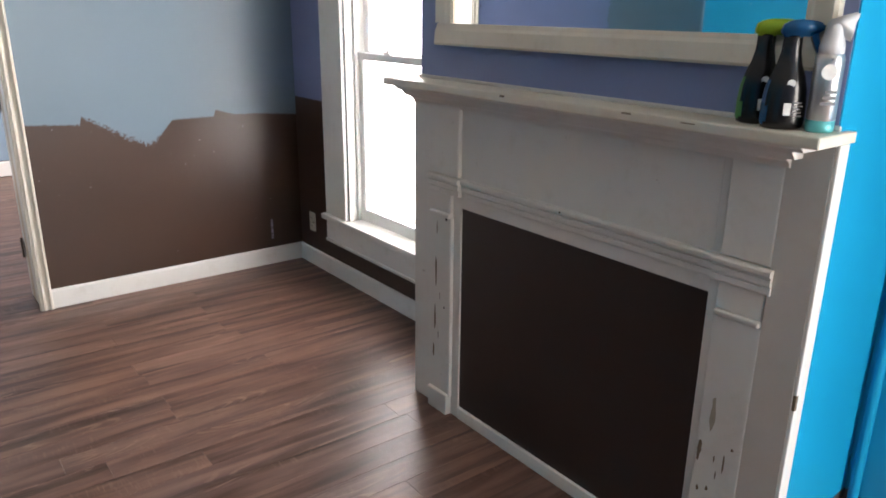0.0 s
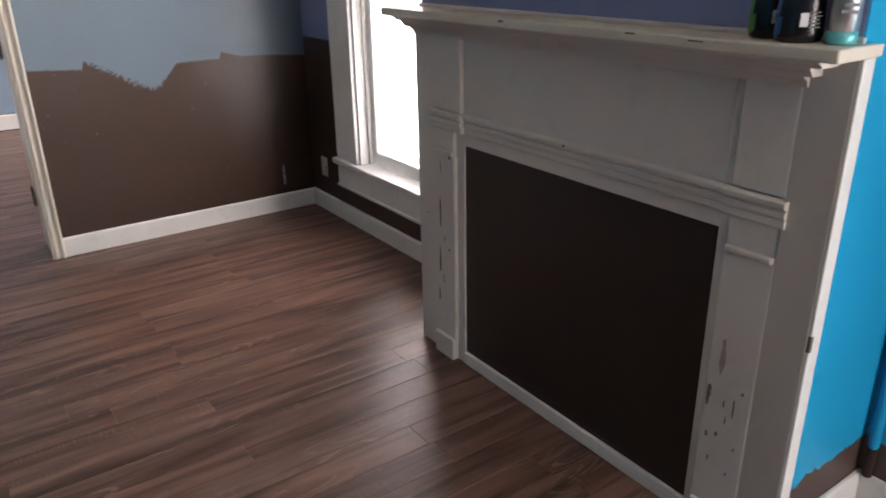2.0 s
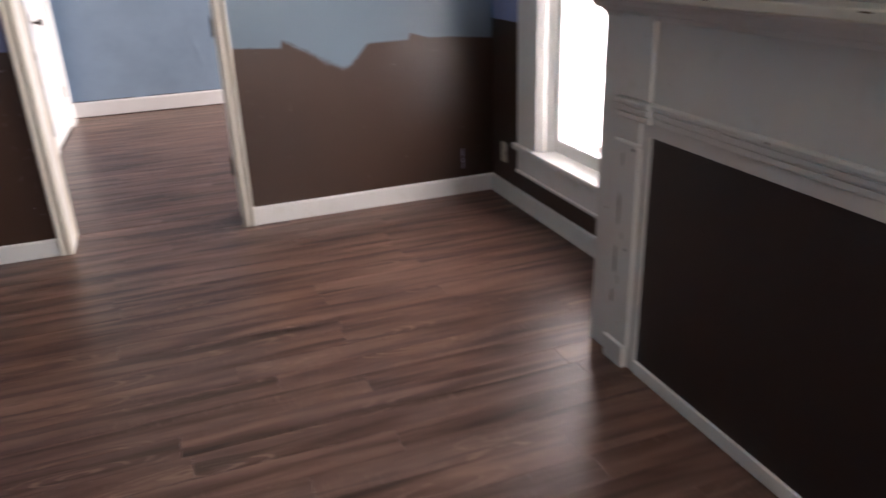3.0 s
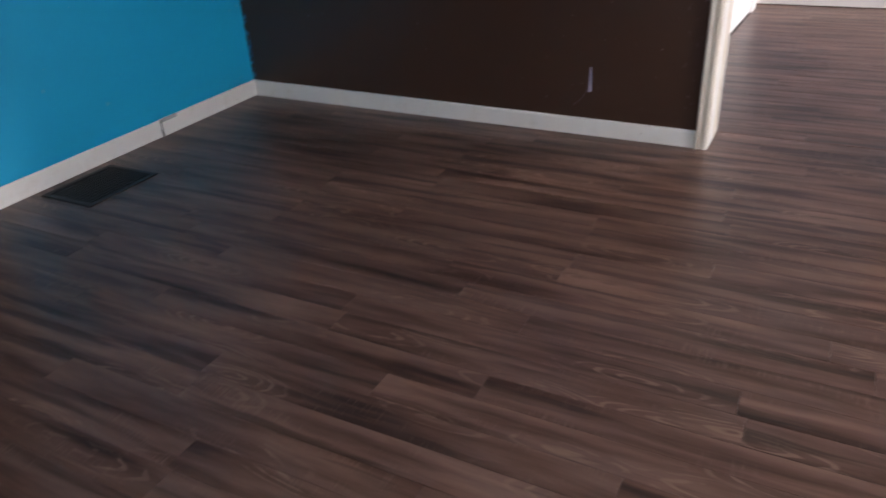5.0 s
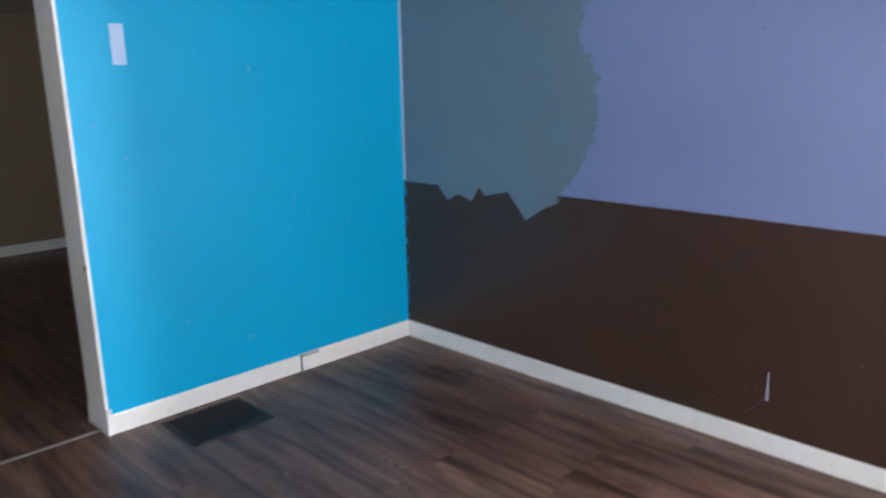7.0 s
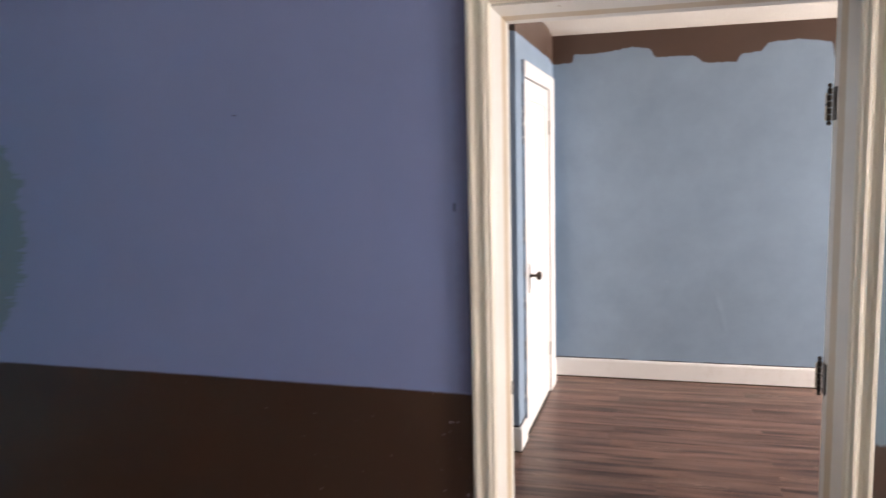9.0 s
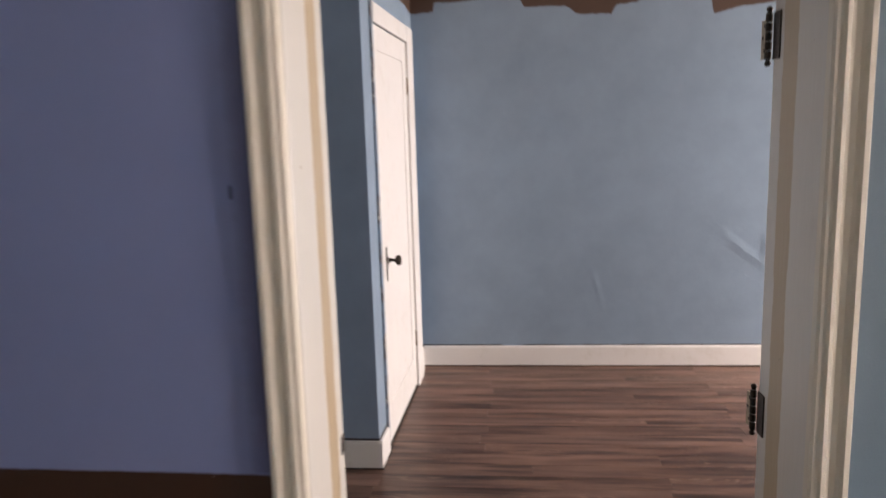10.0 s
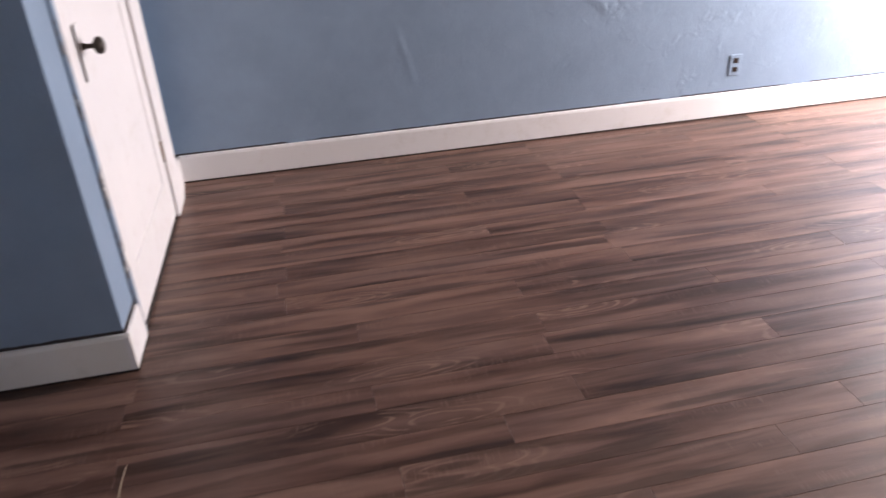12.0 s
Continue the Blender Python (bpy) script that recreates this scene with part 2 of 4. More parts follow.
def paint_trim(name="cream_gloss_trim_paint", colour=TRIM, chips=0.0):
    m = Mat(name)
    p = m.coords()
    tone = m.noise(p, 2.3, 4, 0.6)
    brush = m.noise(m.stretch(p, (1, 1, 0.2)), 70, 3, 0.6)
    grime = m.noise(p, 11, 5, 0.7)
    c = m.shade(colour, tone, 0.92, 1.05)
    c = m.mix(grime.above(0.64, 0.2) * 0.25, c, (0.45, 0.40, 0.31))
    if chips:
        ch = m.noise(p, 17, 5, 0.75).above(0.735 - chips, 0.008)
        c = m.mix(ch * 0.9, c, (0.20, 0.15, 0.10))
    return m.finish(c, (brush * 0.2) + 0.3, brush, 0.0006)


def paint_jamb():
    m = Mat("cream_jamb_paint_with_yellowed_stop_line")
    p = m.coords()
    x, y, z = m.axes(p)
    r = rag(m, p, 0.012, 9)
    line = y.above((r * 1.1) + 0.166, 0.004) * y.above(r + 0.236, 0.004).inverse()
    tone = m.noise(p, 2, 4)
    c = m.shade((0.61, 0.60, 0.565), tone, 0.92, 1.05)
    c = m.mix(line, c, (0.44, 0.35, 0.23))
    speck = m.noise(p, 30, 3).above(0.74, 0.01)
    c = m.mix(speck * 0.7, c, (0.25, 0.18, 0.12))
    return m.finish(c, 0.35, m.noise(m.stretch(p, (1, 1, 0.15)), 60, 3), 0.0006)


def plank_mat():
    """Dark walnut-look vinyl plank: streaks along the length, cathedral figure, fine cross saw marks."""
    m = Mat("walnut_vinyl_plank")
    p = m.coords()
    info = m.t.nodes.new("ShaderNodeObjectInfo")
    isle = m.t.nodes.new("ShaderNodeNewGeometry")
    rnd = (Sock(m.t, info.outputs["Random"]) + Sock(m.t, isle.outputs["Random Per Island"])).op("FRACT")
    shift = m.t.nodes.new("ShaderNodeCombineXYZ")
    m.link(rnd * 37.0, shift.inputs[0])
    m.link(rnd * 91.0, shift.inputs[1])
    m.link(rnd * 53.0, shift.inputs[2])
    add = m.t.nodes.new("ShaderNodeVectorMath")
    add.operation = "ADD"
    m.link(p, add.inputs[0])
    m.link(shift.outputs[0], add.inputs[1])
    q = add.outputs[0]
    warp = m.noise(m.stretch(q, (2.2, 7.0, 1)), 1.0, 3, 0.55) - 0.5
    bent = m.t.nodes.new("ShaderNodeCombineXYZ")
    qx, qy = m.axes(q)[:2]
    m.link(qx, bent.inputs[0])
    m.link(qy + (warp * 0.045), bent.inputs[1])
    w = bent.outputs[0]
    streak = m.noise(m.stretch(w, (1.3, 13.0, 1)), 1.0, 4, 0.5, 0.25)
    wide = m.noise(m.stretch(w, (0.9, 5.0, 1)), 1.0, 3, 0.5, 0.5)
    grain = m.noise(m.stretch(w, (7.0, 150.0, 1)), 1.0, 4, 0.7)
    cloud = m.noise(m.stretch(q, (4.0, 12.0, 1)), 1.0, 4, 0.65, 0.6)
    hue = m.noise(m.stretch(q, (1.6, 6.0, 1)), 1.0, 2, 0.5)
    saw = m.noise(m.stretch(q, (170.0, 11.0, 1)), 1.0, 2, 0.5)
    patch = m.noise(m.stretch(q, (2.2, 8.0, 1)), 1.0, 4, 0.65)
    # arched figure round sparse hearts
    cell = m.node("ShaderNodeTexVoronoi", Scale=1.0, Randomness=1.0)
    m.link(m.stretch(w, (1.25, 6.5, 1)), cell.inputs["Vector"])
    heart = Sock(m.t, cell.outputs["Distance"]) + (warp * 0.22) + ((cloud - 0.5) * 0.10)
    rings = (heart * 78.0).op("SINE").above(0.62, 0.5) * heart.above(0.36, 0.16).inverse() * cloud.above(0.50, 0.12)
    knot = heart.above(0.055, 0.03).inverse()
    base = m.ramp(streak, [(0.33, (0.052, 0.0265, 0.0195)), (0.43, (0.105, 0.056, 0.042)), (0.53, (0.148, 0.083, 0.062)),
                           (0.66, (0.195, 0.114, 0.087))])
    c = m.shade(base, wide, 0.72, 1.26)
    c = m.mix(hue.above(0.58, 0.2) * 0.35, c, m.shade((0.122, 0.080, 0.071), streak, 0.3, 1.7))
    c = m.shade(c, rnd, 0.86, 1.12)
    c = m.shade(c, cloud, 0.70, 1.30)
    c = m.shade(c, grain, 0.88, 1.12)
    c = m.mix(rings * 0.6, c, (0.27, 0.175, 0.13))
    c = m.mix(saw.above(0.59, 0.06) * patch.above(0.57, 0.1) * 0.28, c, (0.26, 0.17, 0.13))
    c = m.mix(knot * 0.55, c, (0.038, 0.022, 0.017))
    dark = m.noise(m.stretch(w, (1.0, 15.0, 1)), 1.0, 3, 0.5, 0.2)
    c = m.shade(c, dark.above(0.41, 0.12), 0.46, 1.05)
    rough = (grain * 0.10) + (patch * 0.10) + 0.23
    return m.finish(c, rough, grain + (saw * 0.4), 0.0004, spec=0.25)


def plain(name, colour, rough=0.5, metal=0.0, vary=0.12, scale=8.0, spec=0.5, relief=0.0004):
    m = Mat(name)
    p = m.coords()
    n = m.noise(p, scale, 4, 0.6)
    f = m.noise(p, scale * 22, 3, 0.6)
    return m.finish(m.shade(colour, n, 1 - vary, 1 + vary), (f * 0.14) + (rough - 0.07), f, relief, metal, spec)


def ceiling_mat():
    m = Mat("stippled_ceiling_paint")
    p = m.coords()
    n = m.noise(p, 26, 6, 0.75, 0.8)
    t = m.noise(p, 1.4, 3)
    return m.finish(m.shade((0.74, 0.70, 0.64), t, 0.92, 1.05), 0.7, n, 0.012)


def glass_mat():
    m = Mat("window_glass")
    m.b.inputs["Base Color"].default_value = (1, 1, 1, 1)
    m.b.inputs["Roughness"].default_value = 0.0
    m.b.inputs["IOR"].default_value = 1.45
    m.b.inputs["Transmission Weight"].default_value = 1.0
    return m.m


def mirror_mat():
    m = Mat("mirror_silver")
    p = m.coords()
    haze = m.noise(p, 5, 4)
    return m.finish((0.86, 0.89, 0.89), (haze * 0.05) + 0.0, None, metal=1.0)


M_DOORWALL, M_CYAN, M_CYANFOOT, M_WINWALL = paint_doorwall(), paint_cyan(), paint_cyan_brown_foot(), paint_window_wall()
M_PURPLE = paint_plain("purple_wall_paint", PURPLE, 0.45)
M_BED = paint_bedroom()
M_BEDPLAIN = paint_plain("plain_bedroom_blue_paint", BEDROOM, 0.42)
M_TAN = paint_plain("tan_wall_paint", (0.25, 0.195, 0.12), 0.5)
M_TRIM, M_CHIP = paint_trim(), paint_trim("chipped_cream_trim_paint", (0.74, 0.73, 0.69), 0.035)
M_MANTEL = paint_trim("worn_white_mantel_paint", (0.66, 0.635, 0.59), 0.03)
M_OUTER = paint_trim("darker_outer_board_paint", (0.55, 0.515, 0.47), 0.0)
M_PRIMER = plain("tan_old_primer", (0.36, 0.31, 0.24), 0.7, vary=0.2, scale=30)
M_SHELF = paint_trim("yellowed_shelf_paint", (0.70, 0.655, 0.55), 0.03)
M_WHITE = paint_trim("white_gloss_paint", (0.76, 0.75, 0.745))
M_VINYL = plain("white_window_vinyl", (0.82, 0.82, 0.80), 0.35, vary=0.03)
M_CASING = paint_trim("yellowed_cream_casing_paint", (0.68, 0.64, 0.55), 0.0)
M_JAMB, M_PLANK, M_CEIL, M_GLASS, M_MIRROR = paint_jamb(), plank_mat(), ceiling_mat(), glass_mat(), mirror_mat()
M_PANEL = paint_plain("brown_painted_board", (0.025, 0.0145, 0.012), 0.45)
M_IRON = plain("dark_oiled_metal", (0.045, 0.036, 0.030), 0.42, 0.75, 0.3, 30)
M_RUST = plain("worn_hinge_steel", (0.24, 0.18, 0.13), 0.5, 0.5, 0.5, 60)
def paint_seam():
    m = Mat("blue_grey_smeared_door_edge_paint")
    p = m.coords()
    k = m.noise(m.stretch(p, (1, 1, 0.35)), 24, 4, 0.7)
    c = m.mix(k.above(0.50, 0.08), BEDROOM, (0.16, 0.16, 0.17))
    c = m.mix(k.above(0.60, 0.04), c, (0.72, 0.71, 0.69))
    return m.finish(c, 0.45, k, 0.001)


M_SEAM = paint_seam()
M_SUB = plain("dark_underlay_and_gap_shade", (0.02, 0.015, 0.012), 0.9)
M_WOODRAW = plain("bare_split_wood", (0.15, 0.105, 0.065), 0.7, vary=0.35, scale=25)
M_STRIP = plain("dull_metal_threshold", (0.30, 0.27, 0.24), 0.42, 0.6, 0.2)

# ---- mesh helpers ----


def box(bm, x0, x1, y0, y1, z0, z1, bevel=0.0, segs=2):
    r = bmesh.ops.create_cube(bm, size=1.0)
    vs = r["verts"]
    for v in vs:
        v.co = Vector((x0 + (v.co.x + 0.5) * (x1 - x0), y0 + (v.co.y + 0.5) * (y1 - y0), z0 + (v.co.z + 0.5) * (z1 - z0)))
    if bevel:
        es = list({e for v in vs for e in v.link_edges})
        bmesh.ops.bevel(bm, geom=es, offset=bevel, segments=segs, affect="EDGES", profile=0.6)
    return vs


def slab(*dims, bevel=0.0, segs=2):
    bm = bmesh.new()
    box(bm, *dims, bevel=bevel, segs=segs)
    return bm


def link_mesh(name, bm, material, smooth=False):
    me = bpy.data.meshes.new(name)
    bmesh.ops.recalc_face_normals(bm, faces=bm.faces)
    bm.to_mesh(me)
    bm.free()
    me.materials.append(material)
    if smooth:
        for f in me.polygons:
            f.use_smooth = True
    return new(name, me)


def part(name, bm, material, parent, label="", smooth=False):
    ob = link_mesh(name, bm, material, smooth)
    ob.parent = parent
    if parent is not None:
        ob.matrix_parent_inverse = parent.matrix_world.inverted()
    return tagged(ob, label)


def thing(name, x, y, z, label, category, group="", kind=""):
    ob = new(name)
    ob.empty_display_size = 0.05
    ob.location = (x, y, z)
    bpy.context.view_layer.update()
    return tagged(ob, label, category, group, kind)


def structure(name, bm, material, label, category):
    return tagged(link_mesh(name, bm, material), label, category, "", "structure")


def sweep(bm, outline, place, a, b, bevel_ends=False):
    """A moulding: a closed outline of (u, v) run from a to b; place(u, v, s) gives the point."""
    ring = [[bm.verts.new(place(u, v, s)) for u, v in outline] for s in (a, b)]
    n = len(outline)
    for i in range(n):
        bm.faces.new((ring[0][i], ring[0][(i + 1) % n], ring[1][(i + 1) % n], ring[1][i]))
    bm.faces.new(ring[0])
    bm.faces.new(ring[1][::-1])
    return bm


def lathe(bm, profile, n=28, sx=1.0, sy=1.0, cx=0.0, cy=0.0):
    rings = []
    for r, z in profile:
        rings.append([bm.verts.new((cx + r * sx * math.cos(2 * math.pi * i / n), cy + r * sy * math.sin(2 * math.pi * i / n), z)) for i in range(n)])
    for a, b in zip(rings, rings[1:]):
        for i in range(n):
            bm.faces.new((a[i], a[(i + 1) % n], b[(i + 1) % n], b[i]))
    bm.faces.new(rings[0][::-1])
    bm.faces.new(rings[-1])
    return bm


# ---- the plan ----
CX = 5.07        # face of the chimney breast
CY0, CY1 = -3.460, -1.904
RX = 5.50        # wall of the recess beyond the chimney
H1, H2 = 2.44, 2.63
DX0, DX1 = 3.037, 3.935
DY0, DY1 = 0.015, 0.285
DTOP = 2.12
S_Y = -6.4       # south wall
BX, BY = 2.77, 2.19   # closet side and front

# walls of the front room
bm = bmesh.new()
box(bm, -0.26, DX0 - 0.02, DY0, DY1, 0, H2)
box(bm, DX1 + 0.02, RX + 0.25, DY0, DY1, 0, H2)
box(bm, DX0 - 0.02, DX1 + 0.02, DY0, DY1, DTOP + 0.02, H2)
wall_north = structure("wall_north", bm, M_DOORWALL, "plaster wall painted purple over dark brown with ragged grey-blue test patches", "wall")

bm = bmesh.new()
box(bm, -0.25, -0.015, -1.985, DY0, 0, H2)
wall_west = structure("wall_west", bm, M_CYAN, "bright cyan painted plaster wall ending at an opening", "wall")
bm = bmesh.new()
box(bm, -0.25, -0.015, S_Y, -4.4, 0, H2)
box(bm, -0.25, -0.015, -4.4, -1.985, 2.14, H2)
structure("wall_west_beyond_opening", bm, M_CYAN, "cyan wall beyond and above the wide opening", "wall")

# window wall with its opening
OY0, OY1, OZ0, OZ1 = -1.47, -0.60, 0.37, 2.16
bm = bmesh.new()
box(bm, WX, WX + 0.25, OY1, DY0, 0, H2)
box(bm, WX, WX + 0.25, CY1 + 0.0, OY0, 0, H2)
box(bm, WX, WX + 0.25, OY0, OY1, 0, OZ0 - 0.03)
box(bm, WX, WX + 0.25, OY0, OY1, OZ1, H2)
structure("wall_east_window", bm, M_WINWALL, "wall painted purple above and dark brown below beside the window", "wall")
structure("chimney_breast", slab(CX, WX + 0.25, CY0, CY1, 0, H2), M_PURPLE, "purple painted chimney breast behind the mantel", "wall")
structure("chimney_side", slab(CX + 0.002, RX, CY0 - 0.004, CY0, 0, H2), M_CYANFOOT, "cyan painted chimney side with ragged brown paint above the baseboard", "wall")
bm = bmesh.new()
box(bm, RX, RX + 0.2, -4.65, CY0 - 0.004, 0, H2)
box(bm, RX, RX + 0.2, S_Y, -5.65, 0, H2)
box(bm, RX, RX + 0.2, -5.65, -4.65, 0, 0.40)
box(bm, RX, RX + 0.2, -5.65, -4.65, 2.18, H2)
structure("wall_east_recess", bm, M_CYANFOOT, "cyan wall in the recess beside the chimney", "wall")

# unseen wall: brown lower paint cuts bounce, opening added for the fill lamp
bm = bmesh.new()
box(bm, -0.25, 4.5, S_Y - 0.2, S_Y, 0, H2)
box(bm, 5.4, RX + 0.2, S_Y - 0.2, S_Y, 0, H2)
box(bm, 4.5, 5.4, S_Y - 0.2, S_Y, 0, 0.58)
box(bm, 4.5, 5.4, S_Y - 0.2, S_Y, 2.12, H2)
structure("wall_south", bm, M_WINWALL, "unseen end wall, purple over brown to cut bounce, with an opening added for the fill lamp", "wall")

bm = slab(-0.25, RX + 0.2, S_Y - 0.2, DY0, H1, H1 + 0.1)
structure("ceiling_front_room", bm, M_CEIL, "off-white stippled plaster ceiling", "ceiling")

# bedroom beyond the doorway
EX = 7.8
structure("wall_bedroom_north", slab(1.75, EX + 0.2, FY, FY + 0.2, 0, H2), M_BED, "light steel-blue bedroom wall with a ragged brown band at the top", "wall")
bm = bmesh.new()
box(bm, 1.75, BX, BY, 2.40, 0, H2)
box(bm, 1.75, BX, 3.40, FY, 0, H2)
box(bm, 1.75, BX, 2.40, 3.40, 2.20, H2)
box(bm, 1.75, BX - 0.16, 2.40, 3.40, 0, 2.20)
structure("closet_wall", bm, M_BED, "steel-blue closet box with a ragged brown band at the top", "wall")
structure("wall_bedroom_west", slab(1.75, 1.99, DY1, BY, 0, H2), M_BEDPLAIN, "steel-blue bedroom side wall", "wall")
# unseen closing walls, coloured dark brown to cut bounce onto the closet front
bm = bmesh.new()
box(bm, EX, EX + 0.2, DY1, 2.55, 0, H2)
box(bm, EX, EX + 0.2, 3.7, FY, 0, H2)
box(bm, EX, EX + 0.2, 2.55, 3.7, 0, 0.55)
box(bm, EX, EX + 0.2, 2.55, 3.7, 2.15, H2)
structure("wall_bedroom_east", bm, M_PANEL, "unseen bedroom wall with a window opening, dark brown to cut bounce", "wall")
structure("wall_bedroom_south", slab(RX + 0.25, EX + 0.2, DY1 - 0.2, DY1, 0, H2), M_PANEL, "unseen bedroom wall beside the doorway, dark brown to cut bounce", "wall")
structure("ceiling_bedroom", slab(1.75, EX + 0.2, DY1, FY, H2, H2 + 0.1), M_CEIL, "off-white stippled bedroom ceiling", "ceiling")

# dim tan room beyond the wide opening
TX = -4.98
bm = bmesh.new()
box(bm, TX - 0.2, TX, -6.4, 2.0, 0, H1)
structure("wall_tan_west", bm, M_TAN, "tan painted wall of the dim neighbouring room", "wall")
structure("wall_tan_north", slab(TX, -0.25, 1.8, 2.0, 0, H1), M_TAN, "tan painted end wall", "wall")
structure("wall_tan_south", slab(TX, -0.25, -6.6, -6.4, 0, H1), M_TAN, "tan painted end wall", "wall")
structure("wall_tan_east", slab(-0.262, -0.252, -1.985, 1.8, 0, H1), M_TAN, "tan painted partition", "wall")
structure("ceiling_tan_room", slab(TX - 0.2, -0.25, -6.6, 2.0, H1, H1 + 0.1), M_CEIL, "off-white plaster ceiling", "ceiling")

# ---- baseboards ----
M_PLATE_GREY = plain("scuffed_grey_primer", (0.36, 0.37, 0.38), 0.6, vary=0.25, scale=40)
BB = [(0, 0), (0, 0.100), (0.004, 0.106), (0.012, 0.104), (0.016, 0.094), (0.018, 0.0)]


def baseboard(name, place, a, b, material=M_CHIP):
    bm = bmesh.new()
    sweep(bm, BB, place, a, b)
    return structure(name, bm, material, "cream painted wooden baseboard with chipped edges", "baseboard")


baseboard("baseboard", lambda u, v, s: (s, DY0 - u, v * (1.0 - 0.04 * s)), -0.015 + 0.018, 2.976)
baseboard("baseboard", lambda u, v, s: (s, DY0 - u, v), 3.981, WX)
baseboard("baseboard", lambda u, v, s: (WX - u, s, v), CY1, DY0 - 0.018)
baseboard("baseboard", lambda u, v, s: (-0.015 + u, s, v), -0.862, DY0)
baseboard("baseboard", lambda u, v, s: (-0.015 + u * 0.75, s, v * 0.97), -2.003, -0.868)
baseboard("baseboard", lambda u, v, s: (s, -1.985 - u, v), -0.262, 0.003)
baseboard("baseboard", lambda u, v, s: (s, CY0 - 0.004 - u, v), CX, RX)
baseboard("baseboard", lambda u, v, s: (RX - u, s, v), S_Y, CY0 - 0.022)
baseboard("baseboard", lambda u, v, s: (TX + u, s, v * 1.0), -6.4, 1.8, M_TRIM)
baseboard("baseboard", lambda u, v, s: (s, FY - u, 0.008 + v * 1.32), BX + 0.018, EX, M_WHITE)
baseboard("baseboard", lambda u, v, s: (s, BY - u, 0.006 + v * 1.32), 1.99, BX + 0.018, M_CHIP)
baseboard("baseboard", lambda u, v, s: (BX + u, s, v * 1.32), BY - 0.018, 2.375, M_WHITE)
baseboard("baseboard", lambda u, v, s: (BX + u, s, v * 1.32), 3.56, FY, M_WHITE)
baseboard("baseboard", lambda u, v, s: (1.99 + u, s, v * 1.32), DY1, BY - 0.018, M_WHITE)

# dark strip fills the gap and stands in for its shade
structure("trim", slab(BX + 0.02, EX, FY - 0.0184, FY - 0.014, 0.0, 0.0085), M_SUB, "dark strip standing in for the shaded gap under the bedroom baseboard", "trim")

# dark strips stand in for shaded gaps at the foot of the closet boards
structure("baseboard_gap", slab(2.008, BX + 0.019, BY - 0.0205, BY - 0.016, 0.0, 0.0065), M_SUB, "dark strip standing in for the shaded gap under the closet baseboard", "trim")
structure("baseboard_gap", slab(BX + 0.016, BX + 0.0205, BY - 0.016, 2.375, 0.0, 0.0065), M_SUB, "dark strip standing in for the shaded gap under the closet baseboard", "trim")
structure("baseboard_gap", slab(BX + 0.002, BX + 0.008, 2.415, 3.36, 0.0, 0.016), M_SUB, "dark strip standing in for the shaded gap under the closet door", "trim")
structure("baseboard_gap", slab(2.006, 2.0105, DY1 + 0.01, BY - 0.021, 0.0, 0.0065), M_SUB, "dark strip standing in for the shaded gap under the bedroom baseboard", "trim")

# ragged joint where two boards of the cyan wall meet
bm = bmesh.new()
rj = random.Random(8)
for k in range(7):
    z = 0.004 + k * 0.0142
    box(bm, 0.0008, 0.0042, -0.868 + rj.uniform(-0.002, 0.001), -0.861 + rj.uniform(-0.001, 0.003), z, z + 0.0142)
structure("baseboard_gap", bm, M_SUB, "dark ragged joint between two baseboards", "trim")
structure("baseboard_patch", slab(0.0005, 0.0050, -0.858, -0.735, 0.086, 0.1075, bevel=0.0015), M_PLATE_GREY, "greyish bare patch on the baseboard top", "trim")

# end board of the cyan wall
end_trim = thing("trim", -0.13, -1.995, 0.13, "cream board capping the end of the cyan wall", "trim", kind="structure")
part("end_board", slab(-0.25, -0.010, -2.0, -1.985, 0.106, 2.14, bevel=0.003), M_CHIP, end_trim)
bm = bmesh.new()
lathe(bm, [(0.009, 0), (0.012, 0.002), (0.010, 0.004), (0.004, 0.004)], 14)
for v in bm.verts:
    v.co = Vector((-0.028 + v.co.x, -2.0 - v.co.z, 0.853 + v.co.y * 1.5))
part("filler_lump", slab(-0.012, -0.002, -1.998, -1.975, 0.106, 0.132, bevel=0.004, segs=3), M_WHITE, end_trim, "white filler at the board corner")
part("latch_hole", bm, M_IRON, end_trim, "dark metal latch hole")

# ---- doorway ----
door_1 = thing("door_1", 3.48, 0.0, 0.0, "open doorway with fluted cream casing and no door leaf", "doorway", kind="structure")
FLUTE = [(0.0, 0.0), (0.0, 0.028), (0.004, 0.034), (0.012, 0.035), (0.016, 0.028), (0.021, 0.022), (0.030, 0.020), (0.035, 0.024),
         (0.040, 0.030), (0.047, 0.031), (0.051, 0.026), (0.055, 0.024), (0.060, 0.024), (0.064, 0.018), (0.064, 0.0)]
bm = bmesh.new()
sweep(bm, FLUTE, lambda u, v, s: (2.972 + u, DY0 - v, s), 0.0, DTOP + 0.07)
part("casing", bm, M_CASING, door_1, "fluted cream door casing")
bm = bmesh.new()
sweep(bm, FLUTE, lambda u, v, s: (3.989 - u, DY0 - v, s), 0.0, DTOP + 0.07)
part("casing", bm, M_CASING, door_1, "fluted cream door casing")
bm = bmesh.new()
sweep(bm, FLUTE, lambda u, v, s: (s, DY0 - v, DTOP + 0.07 - u), 3.0365, 3.9245)
part("casing", bm, M_CASING, door_1, "fluted cream door casing")
part("jamb", slab(DX0 - 0.02, DX0, DY0 + 0.002, DY1 + 0.006, 0, DTOP, bevel=0.003), M_JAMB, door_1, "cream jamb board with a yellowed strip")
